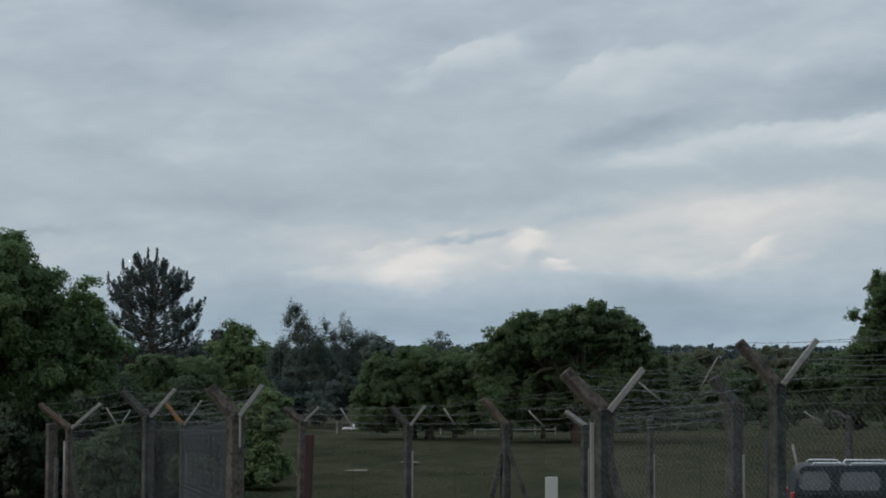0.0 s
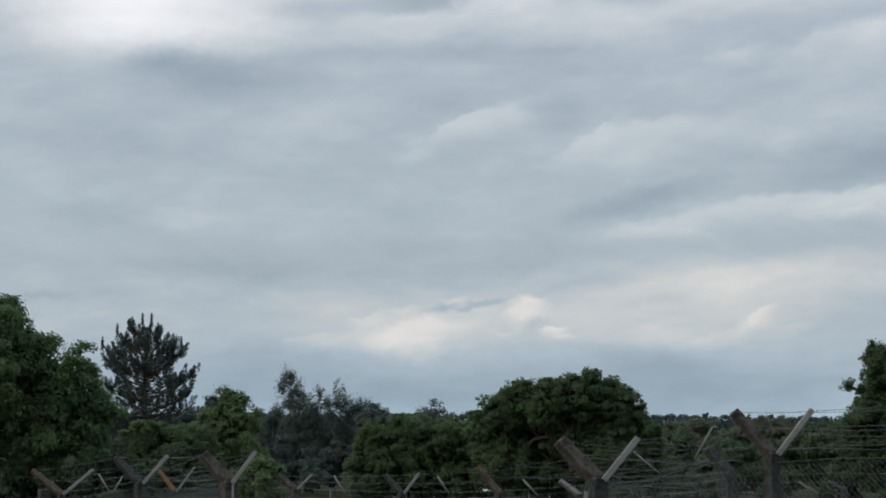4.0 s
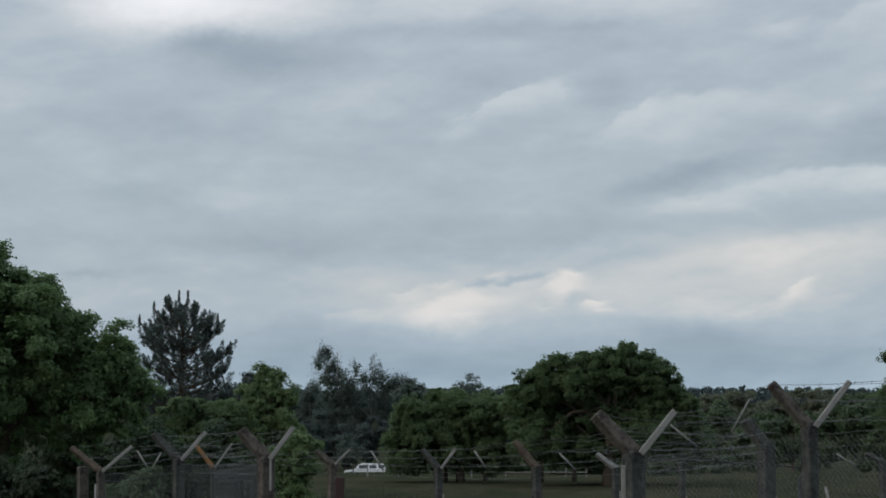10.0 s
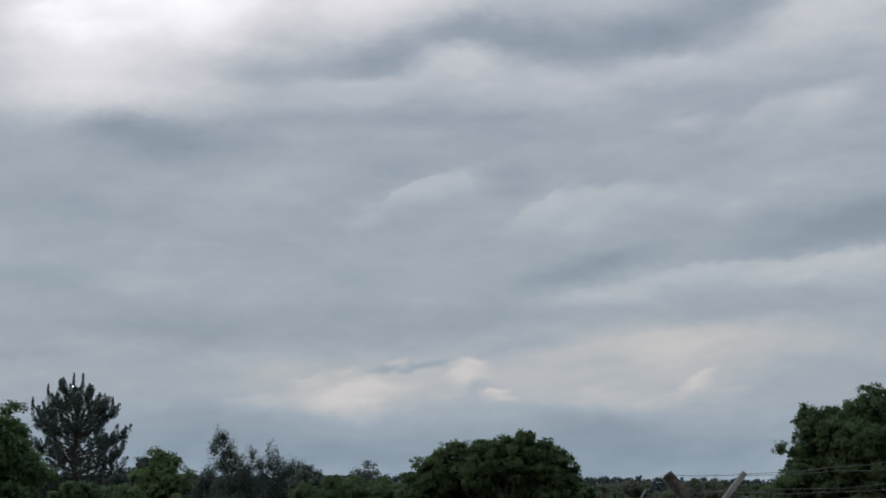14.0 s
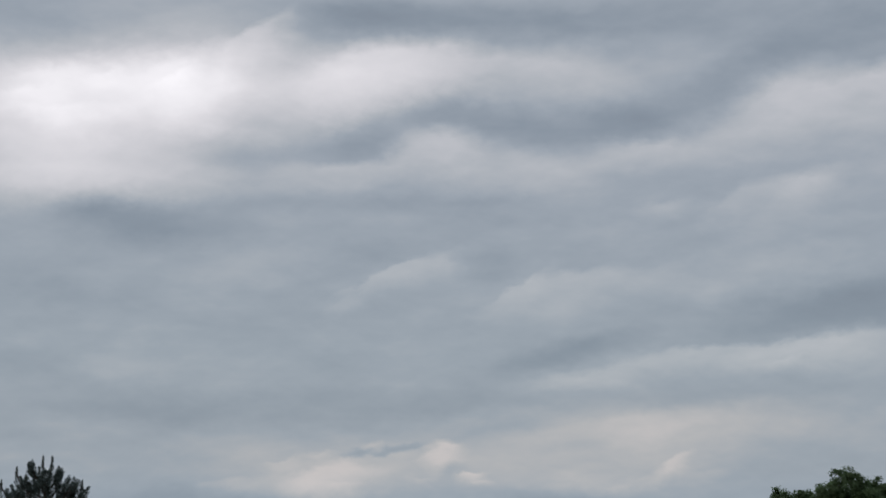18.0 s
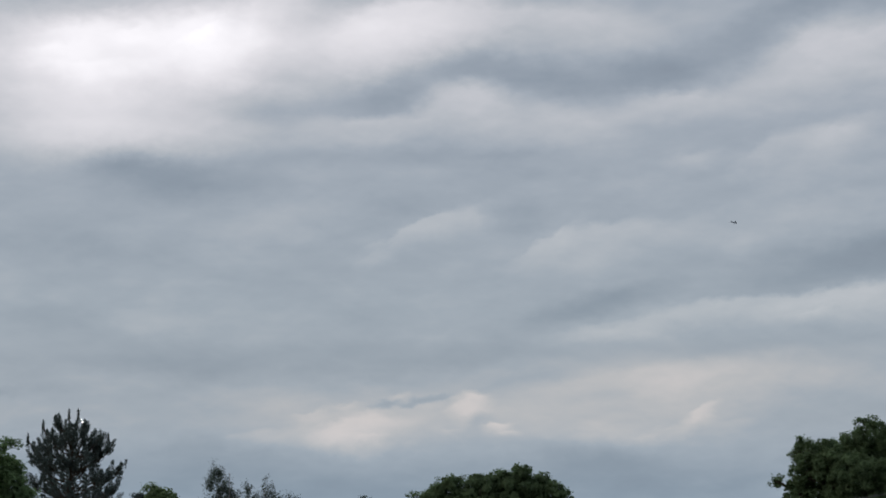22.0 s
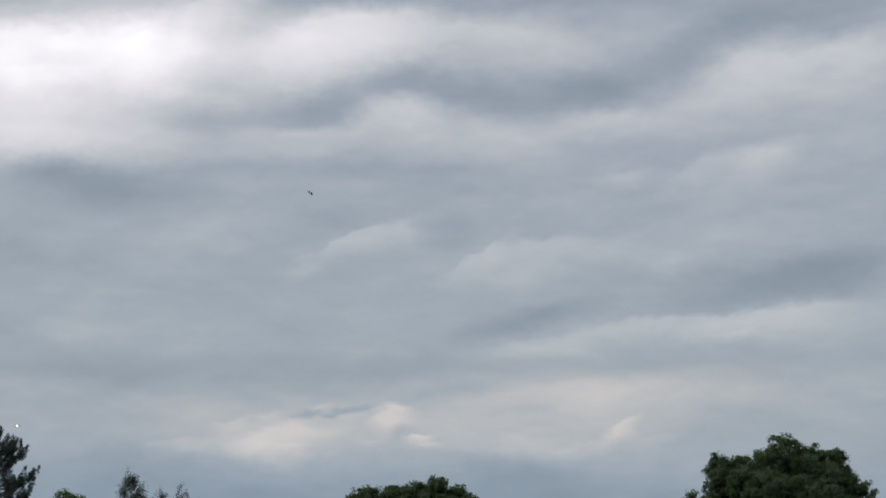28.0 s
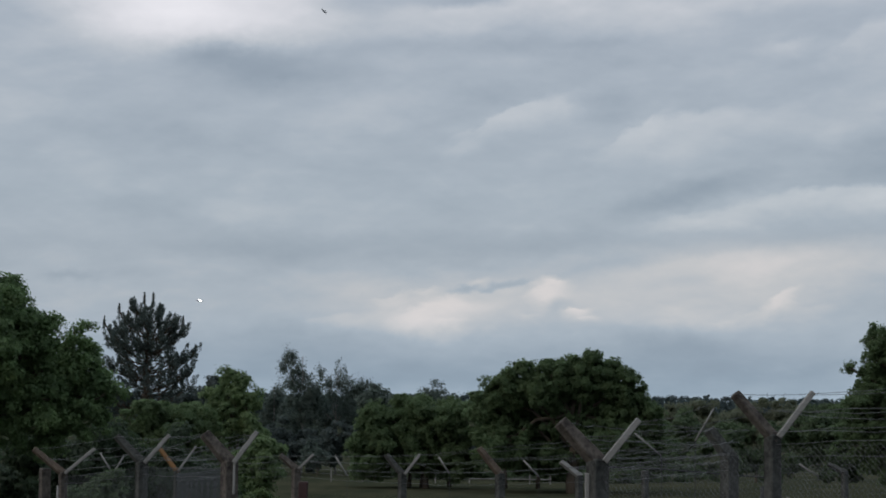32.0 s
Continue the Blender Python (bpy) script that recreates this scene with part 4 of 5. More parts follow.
def y_post(fence, u, v, d, arm_u, arm_v, mat, left=True, right=True, width=0.14, left_mat=None, strut=(), leg=0.0, pale_strip=0.0, turn=28):
    """A concrete post with a cranked head: its crook at (u, v); the arms' reach in metres. Returns the crook and the arms' tips."""
    crook = spot(u, v, d)
    foot = ground_z(d) - 0.4
    w = width / 2
    bm = bmesh.new()
    box(bm, (-w, -w, foot - crook.z), (w, w, 0.02), 0.012)
    for vert in bm.verts:
        n = noise.noise((vert.co.x * 9, vert.co.z * 3, u * 0.1)) * 0.008
        vert.co.x += n
    square = Matrix.Rotation(radians(turn), 4, "Z")
    bmesh.ops.transform(bm, matrix=square, verts=bm.verts)
    post = part("post", bm, mat, fence)
    post.location = crook
    tips = {}
    for side, on in ((-1, left), (1, right)):
        tip = Vector((side * arm_u, 0, arm_v))
        tips[side] = crook + tip
        if not on:
            continue
        bm = bmesh.new()
        if side < 0:
            # the moulded arm of the post itself, thick and tapering
            length = tip.length
            vs = box(bm, (-w * 0.85, -w * 0.8, -0.05), (w * 0.85, w * 0.8, length), 0.01)
            for vert in vs:
                if vert.co.z > length * 0.5:
                    vert.co.x *= 0.7
            bmesh.ops.transform(bm, matrix=Matrix.Rotation(math.atan2(tip.x, tip.z), 4, "Y") @ square, verts=bm.verts)
            part("arm", bm, left_mat or mat, post)
        else:
            # a pale steel angle bolted to the post, with a short leg down its side
            length = tip.length
            s = min(w * 0.42, 0.027)
            box(bm, (-s, -s, 0), (s, s, length), 0.006)
            bmesh.ops.transform(bm, matrix=Matrix.Translation((w * 0.7, -w - s, 0)) @ Matrix.Rotation(math.atan2(tip.x - w * 0.7, tip.z), 4, "Y"), verts=bm.verts)
            if leg:
                box(bm, (w * 0.62, -w - 1.2 * s, -leg), (w * 0.62 + s, -w - 0.002, 0.03), 0.004)
            part("arm", bm, PALE_ARM, post, "pale steel extension arm")
    if pale_strip:
        bm = bmesh.new()
        box(bm, (w + 0.003, -w * 0.7, foot - crook.z), (w + 0.035, w * 0.4, -pale_strip), 0.006)
        part("pale_strip", bm, PALE_ARM, post, "pale upright strip")
    for lean in strut:
        bm = bmesh.new()
        box(bm, (-w * 0.6, -w * 0.6, -2.9), (w * 0.6, w * 0.6, 0), 0.01)
        bmesh.ops.transform(bm, matrix=Matrix.Translation((0, -0.02, -0.25)) @ Matrix.Rotation(radians(lean), 4, "Y"), verts=bm.verts)
        part("strut", bm, mat, post)
    return crook, tips


def strand(fence, a, b, sag, seed, barbs=True, thick=0.0018):
    """One strand of barbed wire from a to b."""
    rng = random.Random(seed)
    a, b = Vector(a), Vector(b)
    n = max(4, int((b - a).length / 0.3))
    kinks = [rng.uniform(-1, 1) * 0.013 for _ in range(n + 1)]
    pts = []
    for i in range(n + 1):
        f = i / n
        p = a.lerp(b, f)
        p.z += -sag * 4 * f * (1 - f) + (kinks[i] if 0 < i < n else 0)
        pts.append(p)
    v, f = [], []
    tube(v, f, pts, thick, 4)
    if barbs:
        count = int((b - a).length / 0.16)
        for i in range(1, count):
            g = i / count * n
            p = pts[int(g)].lerp(pts[min(int(g) + 1, n)], g % 1)
            w = Vector((rng.uniform(-1, 1), rng.uniform(-1, 1), rng.uniform(-1, 1))).normalized() * 0.018
            tube(v, f, [p - w, p + w], thick * 0.8, 3)
    part("barbed_wire", mesh_from("barbed_wire", v, f, WIRE), WIRE, fence)


def link_span(fence, a, b, cell=0.05, drop=0.0, wire=0.0014, tall=2.3, seed=1, mat=DARK_WIRE):
    a, b = Vector(a), Vector(b)
    run = Vector((b.x - a.x, b.y - a.y, 0))
    wide = max(cell * 4, round(run.length / cell) * cell)
    me = link_mesh(round(wide, 3), tall, cell, wire, seed, mat)
    ob = part("chain_link", me, mat, fence)
    slope = math.atan2(b.z - a.z, run.length)
    ob.matrix_world = Matrix.Translation(a - Vector((0, 0, drop))) @ Matrix.Rotation(math.atan2(run.y, run.x), 4, "Z") @ Matrix.Rotation(-slope, 4, "Y")


def run_wires(fence, p, q, seed, lines=(0.12, 0.55, 0.98), sides=(-1, 1)):
    (c0, t0), (c1, t1) = p, q
    rng = random.Random(seed)
    for s in sides:
        for g in lines:
            strand(fence, c0.lerp(t0[s], g), c1.lerp(t1[s], g), rng.uniform(0.01, 0.05), seed + int(g * 100) + s)
    # a slack strand that has come loose between the arms
    loose = rng.uniform(0.3, 0.8)
    strand(fence, c0.lerp(t0[sides[0]], loose), c1.lerp(t1[sides[-1]], 1 - loose * 0.6), rng.uniform(0.08, 0.2), seed + 31)
    strand(fence, c0 + Vector((0, 0, -0.06)), c1 + Vector((0, 0, -0.06)), 0.01, seed + 7, False, 0.002)
    strand(fence, c0 + Vector((0, 0, -0.16)), c1 + Vector((0, 0, -0.16)), 0.02, seed + 8, False, 0.002)


def virtual(u, v, d, arm_u, arm_v):
    c = spot(u, v, d)
    return c, {-1: c + Vector((-arm_u, 0, arm_v)), 1: c + Vector((arm_u, 0, arm_v))}


def build_fences():
    near = thing("security_fence", "chain link fence on weathered concrete posts with barbed wire", "fence", group="security fences")
    a = y_post(near, 589, -41, 14, 0.29, 0.33, CONCRETE, left_mat=RUSTY, width=0.104)
    b = y_post(near, 281, -87, 15.4, 0.32, 0.33, CONCRETE, left_mat=RUSTY, strut=(-16,), width=0.15)
    # pale strip added to imitate the lit left face of this post
    bm = bmesh.new()
    box(bm, (-0.105, -0.04, -2.6), (-0.068, 0.04, -0.1), 0.006)
    strip = part("pale_strip", bm, PALE_ARM, near, "pale upright strip")
    strip.location = b[0]
    right = virtual(1250, 0, 11.5, 0.3, 0.33)
    run_wires(near, a, right, 100)
    strand(near, b[1][1], a[1][-1], 0.05, 121)
    strand(near, b[0].lerp(b[1][-1], 0.6), a[0].lerp(a[1][-1], 0.5), 0.04, 122)
    link_span(near, a[0], right[0], 0.052, 0.08, 0.0013, seed=2)
    link_span(near, b[0], a[0], 0.05, 0.05, 0.0012, seed=3)

    left = thing("security_fence", "rust stained concrete post fence with close mesh and barbed wire", "fence", group="security fences")
    c = y_post(left, -366, -96, 21, 0.30, 0.33, RUSTY, width=0.165, leg=0.36)
    d = y_post(left, -520, -98, 25, 0.36, 0.36, CONCRETE, width=0.135)
    e = y_post(left, -658, -118, 27.6, 0.46, 0.36, RUSTY, left_mat=BROWN, strut=(-9,), width=0.12)
    y_post(left, -690, -112, 27.9, 0.3, 0.3, RUSTY, left=False, right=False, width=0.15)
    tube_part("post", [spot(-668, -330, 27.3), spot(-667, -140, 27.3)], 0.016, PALE_ARM, left, 6, "thin pale pole")
    tube_part("post", [spot(-682, -330, 27.2), spot(-681, -170, 27.2)], 0.035, CONCRETE, left, 6)
    f = y_post(left, -459, -112, 32, 0.33, 0.42, CONCRETE, left_mat=ORANGE, width=0.09, pale_strip=0.5)
    run_wires(left, d, c, 200)
    run_wires(left, e, d, 220)
    run_wires(left, f, c, 230)
    link_span(left, d[0], c[0], 0.045, 0.06, 0.0013, seed=4, mat=FINE_MESH)
    link_span(left, e[0], d[0], 0.045, 0.06, 0.0013, seed=5, mat=FINE_MESH)
    link_span(left, f[0], c[0], 0.04, 0.06, 0.0009, seed=6, mat=FINE_MESH)

    mid = thing("security_fence", "slim concrete post fence strung with barbed wire", "fence", group="security fences")
    k = y_post(mid, 513, -76, 22, 0.25, 0.32, CONCRETE, right=False, width=0.17, pale_strip=0.6)
    i = y_post(mid, 110, -112, 28, 0.33, 0.40, CONCRETE, strut=(14, -20), left_mat=BROWN, right=False, width=0.125)
    h = y_post(mid, -62, -113, 32, 0.29, 0.33, CONCRETE, pale_strip=0.45, width=0.125)
    g = y_post(mid, -249, -106, 40, 0.36, 0.30, RUSTY, width=0.16)
    far = virtual(-420, -110, 46, 0.3, 0.3)
    j = y_post(mid, 249, -113, 40, 0.41, 0.31, CONCRETE, left_mat=PALE_ARM, right=False, width=0.14, pale_strip=0.5)
    y_post(mid, 365, -104, 38, 0.3, 0.3, CONCRETE, left=False, right=False, width=0.12, pale_strip=0.7)
    far_l = y_post(mid, 716, -102, 45, 0.4, 0.2, CONCRETE, right=False, width=0.14)
    # the near fence runs back from its rusty post to this one
    run_wires(near, b, k, 130)
    run_wires(mid, k, i, 300)
    run_wires(mid, i, h, 320)
    run_wires(mid, h, g, 340)
    run_wires(mid, g, far, 360)
    run_wires(mid, j, k, 380, sides=(-1,))
    run_wires(mid, j, far_l, 390)

    back = thing("security_fence", "thin steel fence posts with pale cranked arms", "fence", group="security fences")
    for n, (u0, v0, u1, v1, d0) in enumerate(((-181, -82, -159, -117, 48), (1, -82, 21, -112, 48), (151, -87, 178, -115, 48), (-594, -82, -572, -117, 44), (-552, -86, -570, -117, 45), (346, -37, 394, -77, 24), (636, -88, 671, -110, 46), (486, 8, 453, -50, 26))):
        p, q = spot(u0, v0, d0), spot(u1, v1, d0)
        tube_part("arm", [q, p], 0.022 * d0 / 44, PALE_ARM, back, 5, "pale steel arm")
        tube_part("post", [Vector((q.x, q.y, ground_z(d0) - 0.3)), q + Vector((0, 0, 0.02))], 0.005, STEEL, back, 6)
    tube_part("post", [spot(572, -330, 15), spot(571, -128, 15)], 0.018, STEEL, near, 6)
    tube_part("rail", [spot(285, -96, 44), spot(400, -100, 45), spot(600, -114, 46)], 0.022, STEEL, back, 6, "dark steel rail")
    tube_part("stake", [spot(630, -215, 36), spot(616, -146, 36)], 0.03, PALE_ARM, back, 6, "pale leaning stake")
    red = thing("timber_post", "red-brown timber post beside the fence", "post", Vector((-240 * 39 / 3200, 39, ground_z(39))))
    bm = bmesh.new()
    top = EYE.z - 128 * 39 / 3200 - ground_z(39)
    box(bm, (-0.08, -0.07, -0.3), (0.08, 0.07, top), 0.02)
    for vert in bm.verts:
        vert.co.x += vert.co.z * 0.035 - (0.04 if vert.co.z > 1 and vert.co.x < 0 else 0)
    part("timber", bm, RED_WOOD, red)


build_fences()


# ---- field things ----
def build_field():
    rail = thing("white_rail", "low white post and rail fence at the field edge", "rail")
    us = (-326, -187, -132, -4, 56, 110, 162, 198)
    for u in us:
        p = spot(u, 0, 100)
        bm = bmesh.new()
        box(bm, (-0.035, -0.035, -0.2), (0.035, 0.035, 0.72), 0.01)
        ob = part("post", bm, PALE_ARM, rail)
        ob.location = (p.x, p.y, 0)
    bm = bmesh.new()
    box(bm, (spot(56, 0, 100).x, 99.9, 0.22), (spot(200, 0, 100).x, 99.94, 0.28), 0.01)
    part("board", bm, PALE_ARM, rail)
    sign = thing("marker_board", "plain white marker board standing in the grass", "board", (spot(191, 0, 43).x, 43, ground_z(43)))
    bm = bmesh.new()
    box(bm, (-0.15, -0.02, 0.1), (0.15, 0.02, EYE.z - 203 * 43 / 3200 - ground_z(43)), 0.012)
    part("board", bm, WHITE_PAINT, sign)
    bm = bmesh.new()
    box(bm, (-0.03, 0.022, -0.3), (0.03, 0.07, 0.9), 0.005)
    part("stake", bm, CONCRETE, sign)
    for n, (u, v, w) in enumerate(((-149, -193, 30), (-60, -178, 24))):
        d = EYE.z * 3200 / -v
        bm = bmesh.new()
        ring = []
        mid = bm.verts.new((0, 0, 0.035))
        for i in range(28):
            a = 2 * math.pi * i / 28
            r = (0.75 + 0.35 * noise.noise((math.cos(a) * 1.3, math.sin(a) * 1.3, n * 5.0))) * w * d / 3200
            ring.append(bm.verts.new((r * math.cos(a), 1.1 * r * math.sin(a), 0.0)))
        for i in range(28):
            bm.faces.new((mid, ring[i], ring[(i + 1) % 28]))
        patch = part("bare_patch", bm, SAND, None, smooth=True)
        patch.location = (u * d / 3200, d, 0.03)
        tagged(patch, "bare sandy patch worn into the grass", "sand", kind="structure")
    bm = bmesh.new()
    box(bm, (-90, 197, -4.4), (90, 203, -4.04), 0.01)
    road = part("road", bm, TARMAC, None)
    tagged(road, "narrow asphalt road in the dip behind the field", "road", kind="structure")


build_field()


# ---- rough grass ----
def build_tufts():
    """Uneven clumps of longer grass on the field and the foot of the bank."""
    rng = np.random.default_rng(77)
    n = 5200
    y = 30 + 75 * rng.uniform(0, 1, n) ** 0.8
    x = rng.uniform(-0.36, 0.36, n) * y
    keep = np.array([noise.noise((float(a) * 0.16, float(b) * 0.06, 2.0)) for a, b in zip(x, y)]) > -0.02
    x, y = x[keep], y[keep]
    verts, faces = [], []
    for cx, cy in zip(x, y):
        z = ground_z(float(cy))
        tall = rng.uniform(0.03, 0.08)
        for _ in range(9):
            px, py = cx + rng.normal(0, 0.22), cy + rng.normal(0, 0.3)
            a = rng.uniform(0, 3.1416)
            w = rng.uniform(0.008, 0.02)
            lx, ly = rng.normal(0, 0.05, 2)
            i = len(verts)
            verts += [(px - w * math.cos(a), py - w * math.sin(a), z), (px + w * math.cos(a), py + w * math.sin(a), z), (px + lx, py + ly, z + tall * rng.uniform(0.6, 1.3))]
            faces.append((i, i + 1, i + 2))
    ob = new("grass_tufts", mesh_from("grass_tufts", verts, faces, TUFT))
    tagged(ob, "clumps of longer olive grass in the rough field", "grass", kind="stuff")


build_tufts()


# ---- vehicles ----
def car_parts(car, length, high, paint, rails=True, van=False):
    """A car along x with its rear at x = 0: profile extruded, with wheels, windows and lamps as parts."""
    half = 0.88
    z0, belt = 0.32, high * 0.6
    prof = [(0.02, z0), (0.0, belt * 0.95), (0.03, belt), (0.13, high - 0.14), (0.24, high - 0.03), (length * 0.55, high), (length * 0.63, high - 0.06), (length * 0.74, belt + 0.03), (length - 0.25, belt - 0.10), (length - 0.02, belt - 0.26), (length, z0)]
    if van:
        prof = [(0.02, z0), (0.0, high - 0.15), (0.12, high), (length * 0.7, high), (length * 0.78, high - 0.1), (length * 0.88, belt), (length - 0.04, belt - 0.15), (length, z0)]
    def shell(name, outline, parent, mat):
        bm = bmesh.new()
        loops = []
        for side in (-1, 1):
            loops.append([bm.verts.new((x, side * (half - 0.16 * max(0, (z - belt) / (high - belt))), z)) for x, z in outline])
        n = len(outline)
        for i in range(n):
            j = (i + 1) % n
            bm.faces.new((loops[0][i], loops[0][j], loops[1][j], loops[1][i]))
        bm.faces.new(list(reversed(loops[0])))
        bm.faces.new(loops[1])
        bmesh.ops.recalc_face_normals(bm, faces=bm.faces)
        bmesh.ops.bevel(bm, geom=list(bm.edges), offset=0.03, segments=2, affect="EDGES")
        return part(name, bm, mat, parent)

    low = [p for p in prof if p[1] <= belt + 0.001]
    body = shell("body", low, car, paint)
    top = [p for p in prof if p[1] > belt + 0.001]
    shell("cabin", [(top[0][0] - 0.11, belt - 0.02)] + top + [(top[-1][0] + (0.3 if van else 0.02), belt - 0.02)], car, paint)
    spans = [(0.12, 0.8), (0.96, 1.8), (1.94, length * 0.64)] if not van else [(length * 0.6, length * 0.76)]
    for x0, x1 in spans:
        for side in (-1, 1):
            bm = bmesh.new()
            lo, hi = belt + 0.11, high - 0.14
            x2, x3, r = x1 - 0.05, x0 + (0.07 if x0 < 0.5 else 0.03), 0.08
            vs = []
            for x, z in ((x0 + r, lo), (x1 - r, lo), (x1 - 0.01, lo + r), (x2, hi - r), (x2 - r, hi), (x3 + r, hi), (x3, hi - r), (x0, lo + r)):
                inset = 0.16 * (z - belt) / (high - belt)
                vs.append((x, side * (half - inset + 0.004), z))
            outer = [bm.verts.new(p) for p in vs]
            inner = [bm.verts.new((p[0], p[1] - side * 0.02, p[2])) for p in vs]
            bm.faces.new(outer)
            bm.faces.new(inner)
            for i in range(8):
                bm.faces.new((outer[i], outer[(i + 1) % 8], inner[(i + 1) % 8], inner[i]))
            bmesh.ops.recalc_face_normals(bm, faces=bm.faces)
            part("side_window", bm, GLASS_DARK, body)
    for side in (-1, 1):
        if rails:
            for x0, x1 in ((0.42, 1.12), (1.2, 2.1)):
                tube_part("roof_rail", [(x0, side * 0.62, high - 0.02), (x0 + 0.05, side * 0.62, high + 0.03), (x1 - 0.05, side * 0.62, high + 0.03), (x1, side * 0.62, high - 0.02)], 0.018, CHROME, car, 6, "pale metal roof rail")
        bm = bmesh.new()
        box(bm, (-0.015, side * 0.72 - 0.09, belt - 0.3), (0.05, side * 0.72 + 0.09, belt + 0.06), 0.015)
        part("tail_lamp", bm, RED_LENS, car, "red tail lamp")
        for x in (length * 0.19, length * 0.8):
            wheel = new("wheel")
            wheel.parent = car
            wheel.location = (x, side * (half - 0.1), 0.33)
            v, f = [], []
            tube(v, f, [(0, -0.11, 0), (0, 0.11, 0)], 0.33, 18)
            part("tyre", mesh_from("tyre", v, f, RUBBER), RUBBER, wheel)
            v, f = [], []
            tube(v, f, [(0, -0.115, 0), (0, 0.115, 0)], 0.2, 12)
            part("rim", mesh_from("rim", v, f, CHROME), CHROME, wheel)
    bm = bmesh.new()
    box(bm, (-0.06, -0.8, 0.36), (0.12, 0.8, 0.56), 0.03)
    part("bumper", bm, RUBBER, car)


parked = thing("parked_car", "dark blue estate car with pale roof sheen parked in the field", "car", (609 * 38.4 / 3200, 38.4, ground_z(38.4)), -6)
car_parts(parked, 4.6, EYE.z - 178 * 38.4 / 3200 - ground_z(38.4), CAR_PAINT)

passing = []
for n, (length, high, van) in enumerate(((4.2, 1.45, False), (4.3, 1.5, False), (4.6, 1.5, False))):
    c = thing("passing_car", "white van on the far road" if van else "white car on the far road", "car", (-30, 200, -4.04), 180, "cars on the far road")
    car_parts(c, length, high, CAR_WHITE, False, van)
    passing.append(c)


# ---- aircraft ----
def loft(bm, sections):
    """A body through rings: (y, half width, half height, z) each, nose first along +y."""
    rings = []
    for y, w, h, z in sections:
        rings.append([bm.verts.new((w * math.cos(a), y, z + h * math.sin(a))) for a in [2 * math.pi * k / 12 for k in range(12)]])
    for r0, r1 in zip(rings, rings[1:]):
        for k in range(12):
            bm.faces.new((r0[k], r0[(k + 1) % 12], r1[(k + 1) % 12], r1[k]))
    bm.faces.new(rings[0])
    bm.faces.new(rings[-1])
    bmesh.ops.recalc_face_normals(bm, faces=bm.faces)


def plate(bm, corners, thick, normal=(0, 0, 1)):
    n = Vector(normal) * thick / 2
    top = [bm.verts.new(Vector(c) + n) for c in corners]
    low = [bm.verts.new(Vector(c) - n) for c in corners]
    bm.faces.new(top)
    bm.faces.new(low)
    for i in range(len(corners)):
        j = (i + 1) % len(corners)
        bm.faces.new((top[i], top[j], low[j], low[i]))
    bmesh.ops.recalc_face_normals(bm, faces=bm.faces)


def fighter(name, label):
    """A fighter, nose along +y, 15.7 m long and 10.7 m across."""
    jet = thing(name, label, "aircraft", group="fighter jets")
    bm = bmesh.new()
    loft(bm, [(7.9, 0.05, 0.05, 0), (6.4, 0.5, 0.42, 0.05), (4.2, 0.85, 0.75, 0.1), (2.2, 1.5, 0.85, 0.05), (-1.5, 1.7, 0.85, 0), (-5.0, 1.3, 0.75, 0), (-6.8, 0.75, 0.6, 0)])
    part("fuselage", bm, HAZED_JET_GREY, jet, smooth=True)
    bm = bmesh.new()
    loft(bm, [(5.9, 0.05, 0.05, 0.5), (5.0, 0.42, 0.45, 0.6), (3.6, 0.45, 0.5, 0.7), (2.2, 0.3, 0.25, 0.8)])
    part("canopy", bm, JET_GLASS, jet, "tinted canopy", smooth=True)
    for s in (-1, 1):
        bm = bmesh.new()
        plate(bm, [(s * 1.3, 3.0, 0), (s * 5.35, -1.5, 0), (s * 5.35, -2.7, 0), (s * 1.3, -3.6, 0)], 0.16)
        part("wing", bm, HAZED_JET_GREY, jet)
        bm = bmesh.new()
        plate(bm, [(s * 1.1, -4.2, 0), (s * 3.4, -6.2, 0), (s * 3.4, -7.2, 0), (s * 1.1, -7.0, 0)], 0.12)
        part("tailplane", bm, HAZED_JET_GREY, jet)
        bm = bmesh.new()
        plate(bm, [(s * 1.2, -2.9, 0.5), (s * 2.0, -4.9, 2.5), (s * 2.0, -6.2, 2.5), (s * 1.25, -6.0, 0.5)], 0.12, (1, 0, -0.4 * s))
        part("fin", bm, HAZED_JET_GREY, jet)
    v, f = [], []
    tube(v, f, [(0, -6.7, 0), (0, -7.7, 0)], [0.62, 0.5], 14)
    part("exhaust", mesh_from("exhaust", v, f, RUBBER, True), RUBBER, jet)
    return jet


def ball(name, radii, mat, parent, at=(0, 0, 0), label=""):
    bm = bmesh.new()
    bmesh.ops.create_uvsphere(bm, u_segments=10, v_segments=7, radius=1)
    bmesh.ops.transform(bm, matrix=Matrix.Translation(at) @ Matrix.Diagonal((*radii, 1)), verts=bm.verts)
    return part(name, bm, mat, parent, label, True)


jet = fighter("fighter_jet", "dark grey fighter jet turning below the clouds")
lander = fighter("landing_jet", "approaching fighter jet with its landing light on")
ball("landing_light", (0.41, 0.3, 0.57), LANDING_LIGHT, lander, (0, 6.0, -0.9), "bright white landing light")


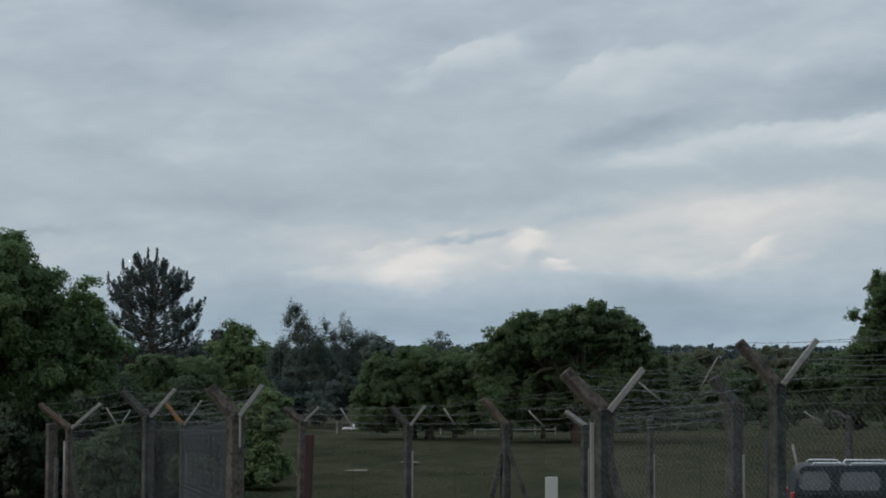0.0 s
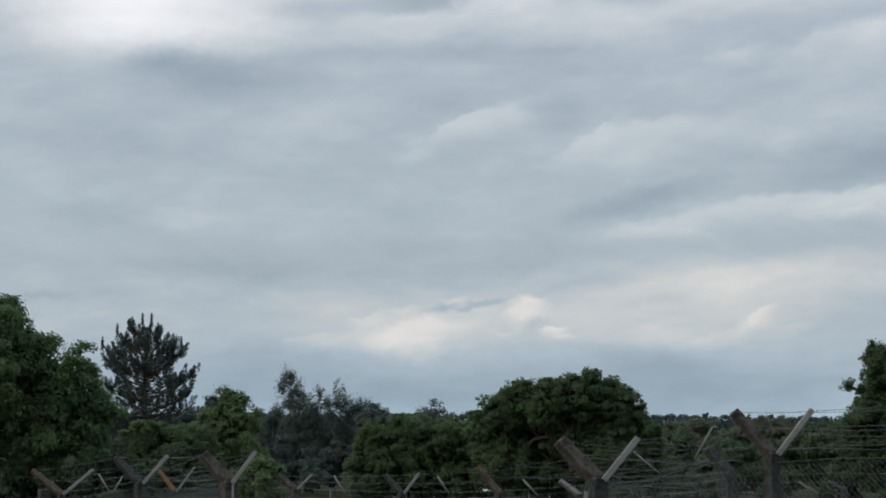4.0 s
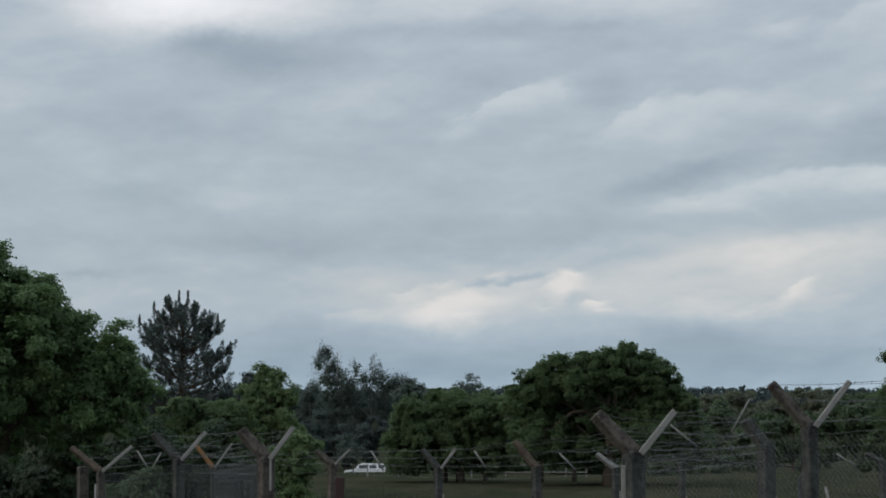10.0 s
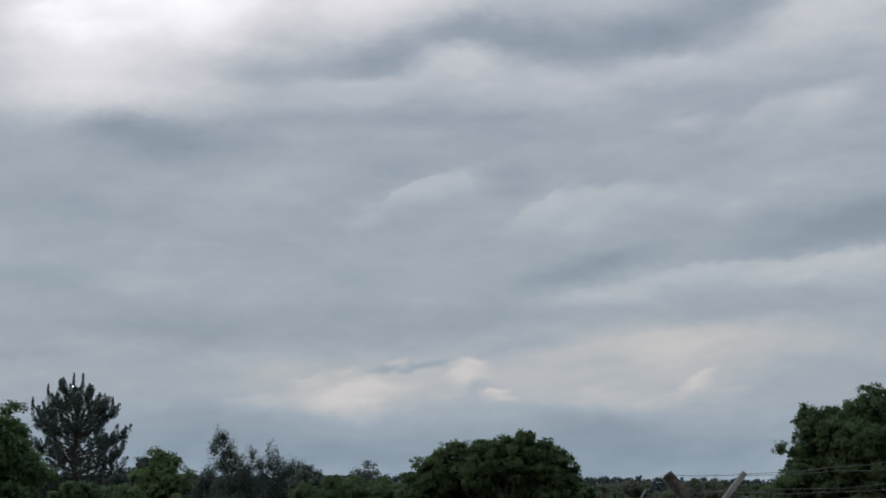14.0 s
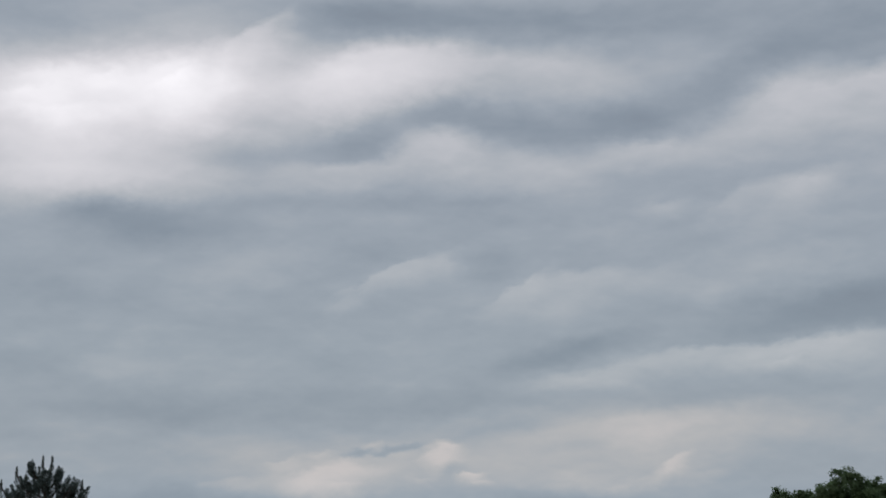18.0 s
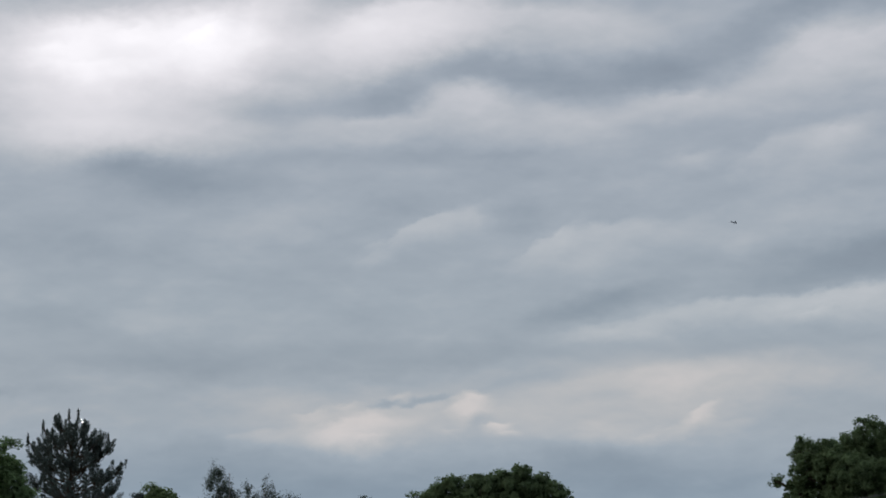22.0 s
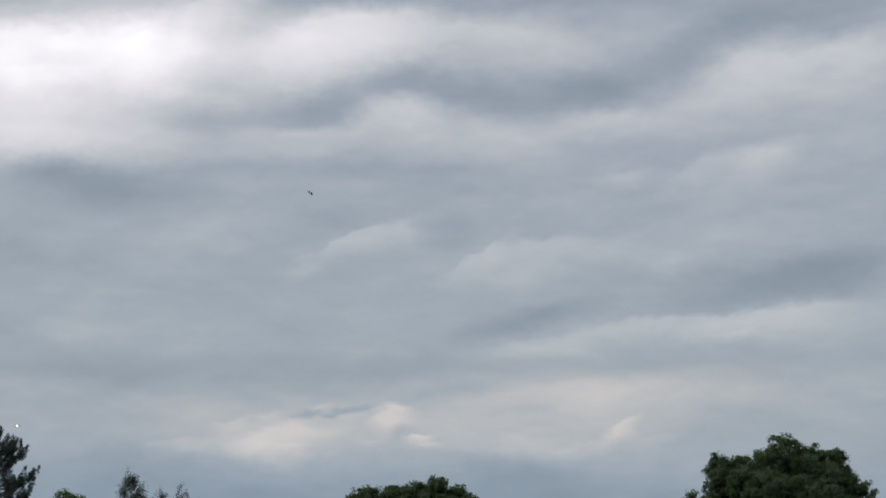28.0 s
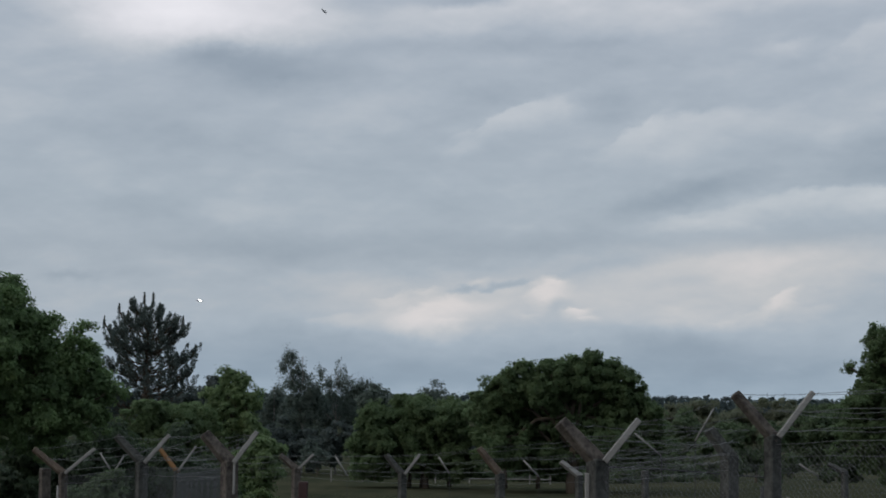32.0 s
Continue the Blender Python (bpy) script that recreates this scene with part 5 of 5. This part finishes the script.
def build_fly(label, body):
    fly = thing("fly", label, "insect", (0.8, -1.0, 4.2), group="passing flies")
    ball("abdomen", (0.0011, 0.0019, 0.0011), body, fly)
    ball("head", (0.0009, 0.0008, 0.0009), body, fly, (0, 0.0024, 0.0002))
    for s in (-1, 1):
        bm = bmesh.new()
        plate(bm, [(s * 0.0006, 0.001, 0.001), (s * 0.003, 0.0006, 0.0024), (s * 0.0036, -0.0014, 0.0026), (s * 0.0012, -0.0012, 0.0012)], 0.00012)
        part("wing", bm, FLY_WING, fly)
    return fly


fly = build_fly("small dark fly passing close by", FLY)
late_fly = build_fly("small grey fly passing farther off", FLY_GREY)


def heading(p, q, bank=0.0, pitch=0.0):
    """The pose of an aircraft at p that flies to q."""
    w = Vector(q) - Vector(p)
    return Matrix.Translation(p) @ Matrix.Rotation(math.atan2(-w.x, w.y), 4, "Z") @ Matrix.Rotation(radians(pitch), 4, "X") @ Matrix.Rotation(radians(bank), 4, "Y")


def seen_at(turn_deg, up_deg, level):
    """The place at that height above the eye, seen under these angles."""
    far = level / math.tan(radians(up_deg))
    return EYE + Vector((far * math.sin(radians(turn_deg)), far * math.cos(radians(turn_deg)), level))


def motions():
    # the cloud deck drifts to the right, the far part more slowly
    for layer, drift, sink in ((high_clouds, 0.052, 0.013), (low_clouds, 0.024, 0.0)):
        walk(layer, [(t, pose(*EYE, -sink * (t - 16), 0, -drift * (t - 16))) for t in (0, 32)])
    # the fighter crosses from right to left and turns in
    sights = [(19.7, 16.33, 9.09), (21, 13.71, 9.33), (22, 11.60, 9.50), (23, 9.53, 9.72), (24, 7.43, 9.93), (25, 5.50, 10.12), (26, 3.72, 10.31), (27, 2.08, 10.54), (28, 0.58, 10.81), (29, -0.75, 11.18), (30, -1.85, 11.59), (31, -2.93, 12.06), (32, -3.83, 12.52)]
    at = [(t, seen_at(a, e, 560.0)) for t, a, e in sights]
    v0 = (at[1][1] - at[0][1]) / 1.3
    rows = [(0, heading(at[0][1] - v0 * 19.7, at[0][1]))]
    for i, (t, p) in enumerate(at):
        q = at[i + 1][1] if i + 1 < len(at) else p + (p - at[i - 1][1])
        rows.append((t, heading(p, q, bank=-5 - 13 * min(3.9, max(0.0, t - 19.7)), pitch=2 + 2 * min(4.0, max(0.0, t - 20.5)))))
    walk(jet, rows)
    # the other comes in to land, slowly, nose on
    rows = []
    for t, a, e in ((0, -9.86, 3.17), (6, -9.62, 3.18), (13, -9.36, 3.18), (19, -9.08, 3.2), (24, -8.72, 3.25), (28, -8.224, 3.254), (30, -7.93, 3.327), (31, -7.758, 3.345), (32, -7.57, 3.37)):
        far = 4700 - 72 * t
        p = EYE + Vector((far * math.tan(radians(a)), far, far * math.tan(radians(e))))
        rows.append((t, Matrix.Translation(p) @ pose(0, 0, 0, 4, 0, 180 - a)))
    walk(lander, rows)
    # white cars on the far road, one after another
    for c, t0, u0, pace in zip(passing, (0.5, 6.0, 10.0), (-150, -152, -155), (75, 68, 42)):
        walk(c, [(t, pose((u0 - pace * (t - t0)) * 200 / 3200, 200, -4.04, 0, 0, 180)) for t in (0, 32)])
    # a fly crosses close to the lens
    p = EYE + 1.5 * Vector((math.sin(radians(-6.0)), 1, math.tan(radians(6.2))))
    step = Vector((0.75, -0.2, 0.5))
    walk(fly, [(0, pose(*(p - 3 * step), 10, 0, -50)), (2.8, pose(*(p - 2 * step), 10, 0, -50)), (3.0, pose(*p, 25, 20, -50)), (3.2, pose(*(p + 2 * step), 10, 0, -50)), (32, pose(*(p + 3 * step), 10, 0, -50))])

    p = EYE + 2.2 * Vector((math.sin(radians(-3.62)), math.cos(radians(-3.62)), math.tan(radians(7.15))))
    step = Vector((-1.1, -0.15, 0.6))
    walk(late_fly, [(0, pose(*(p - 3 * step), 10, 0, 60)), (10.8, pose(*(p - 2 * step), 10, 0, 60)), (11.0, pose(*p, 25, 20, 60)), (11.2, pose(*(p + 2 * step), 10, 0, 60)), (32, pose(*(p + 3 * step), 10, 0, 60))])


motions()
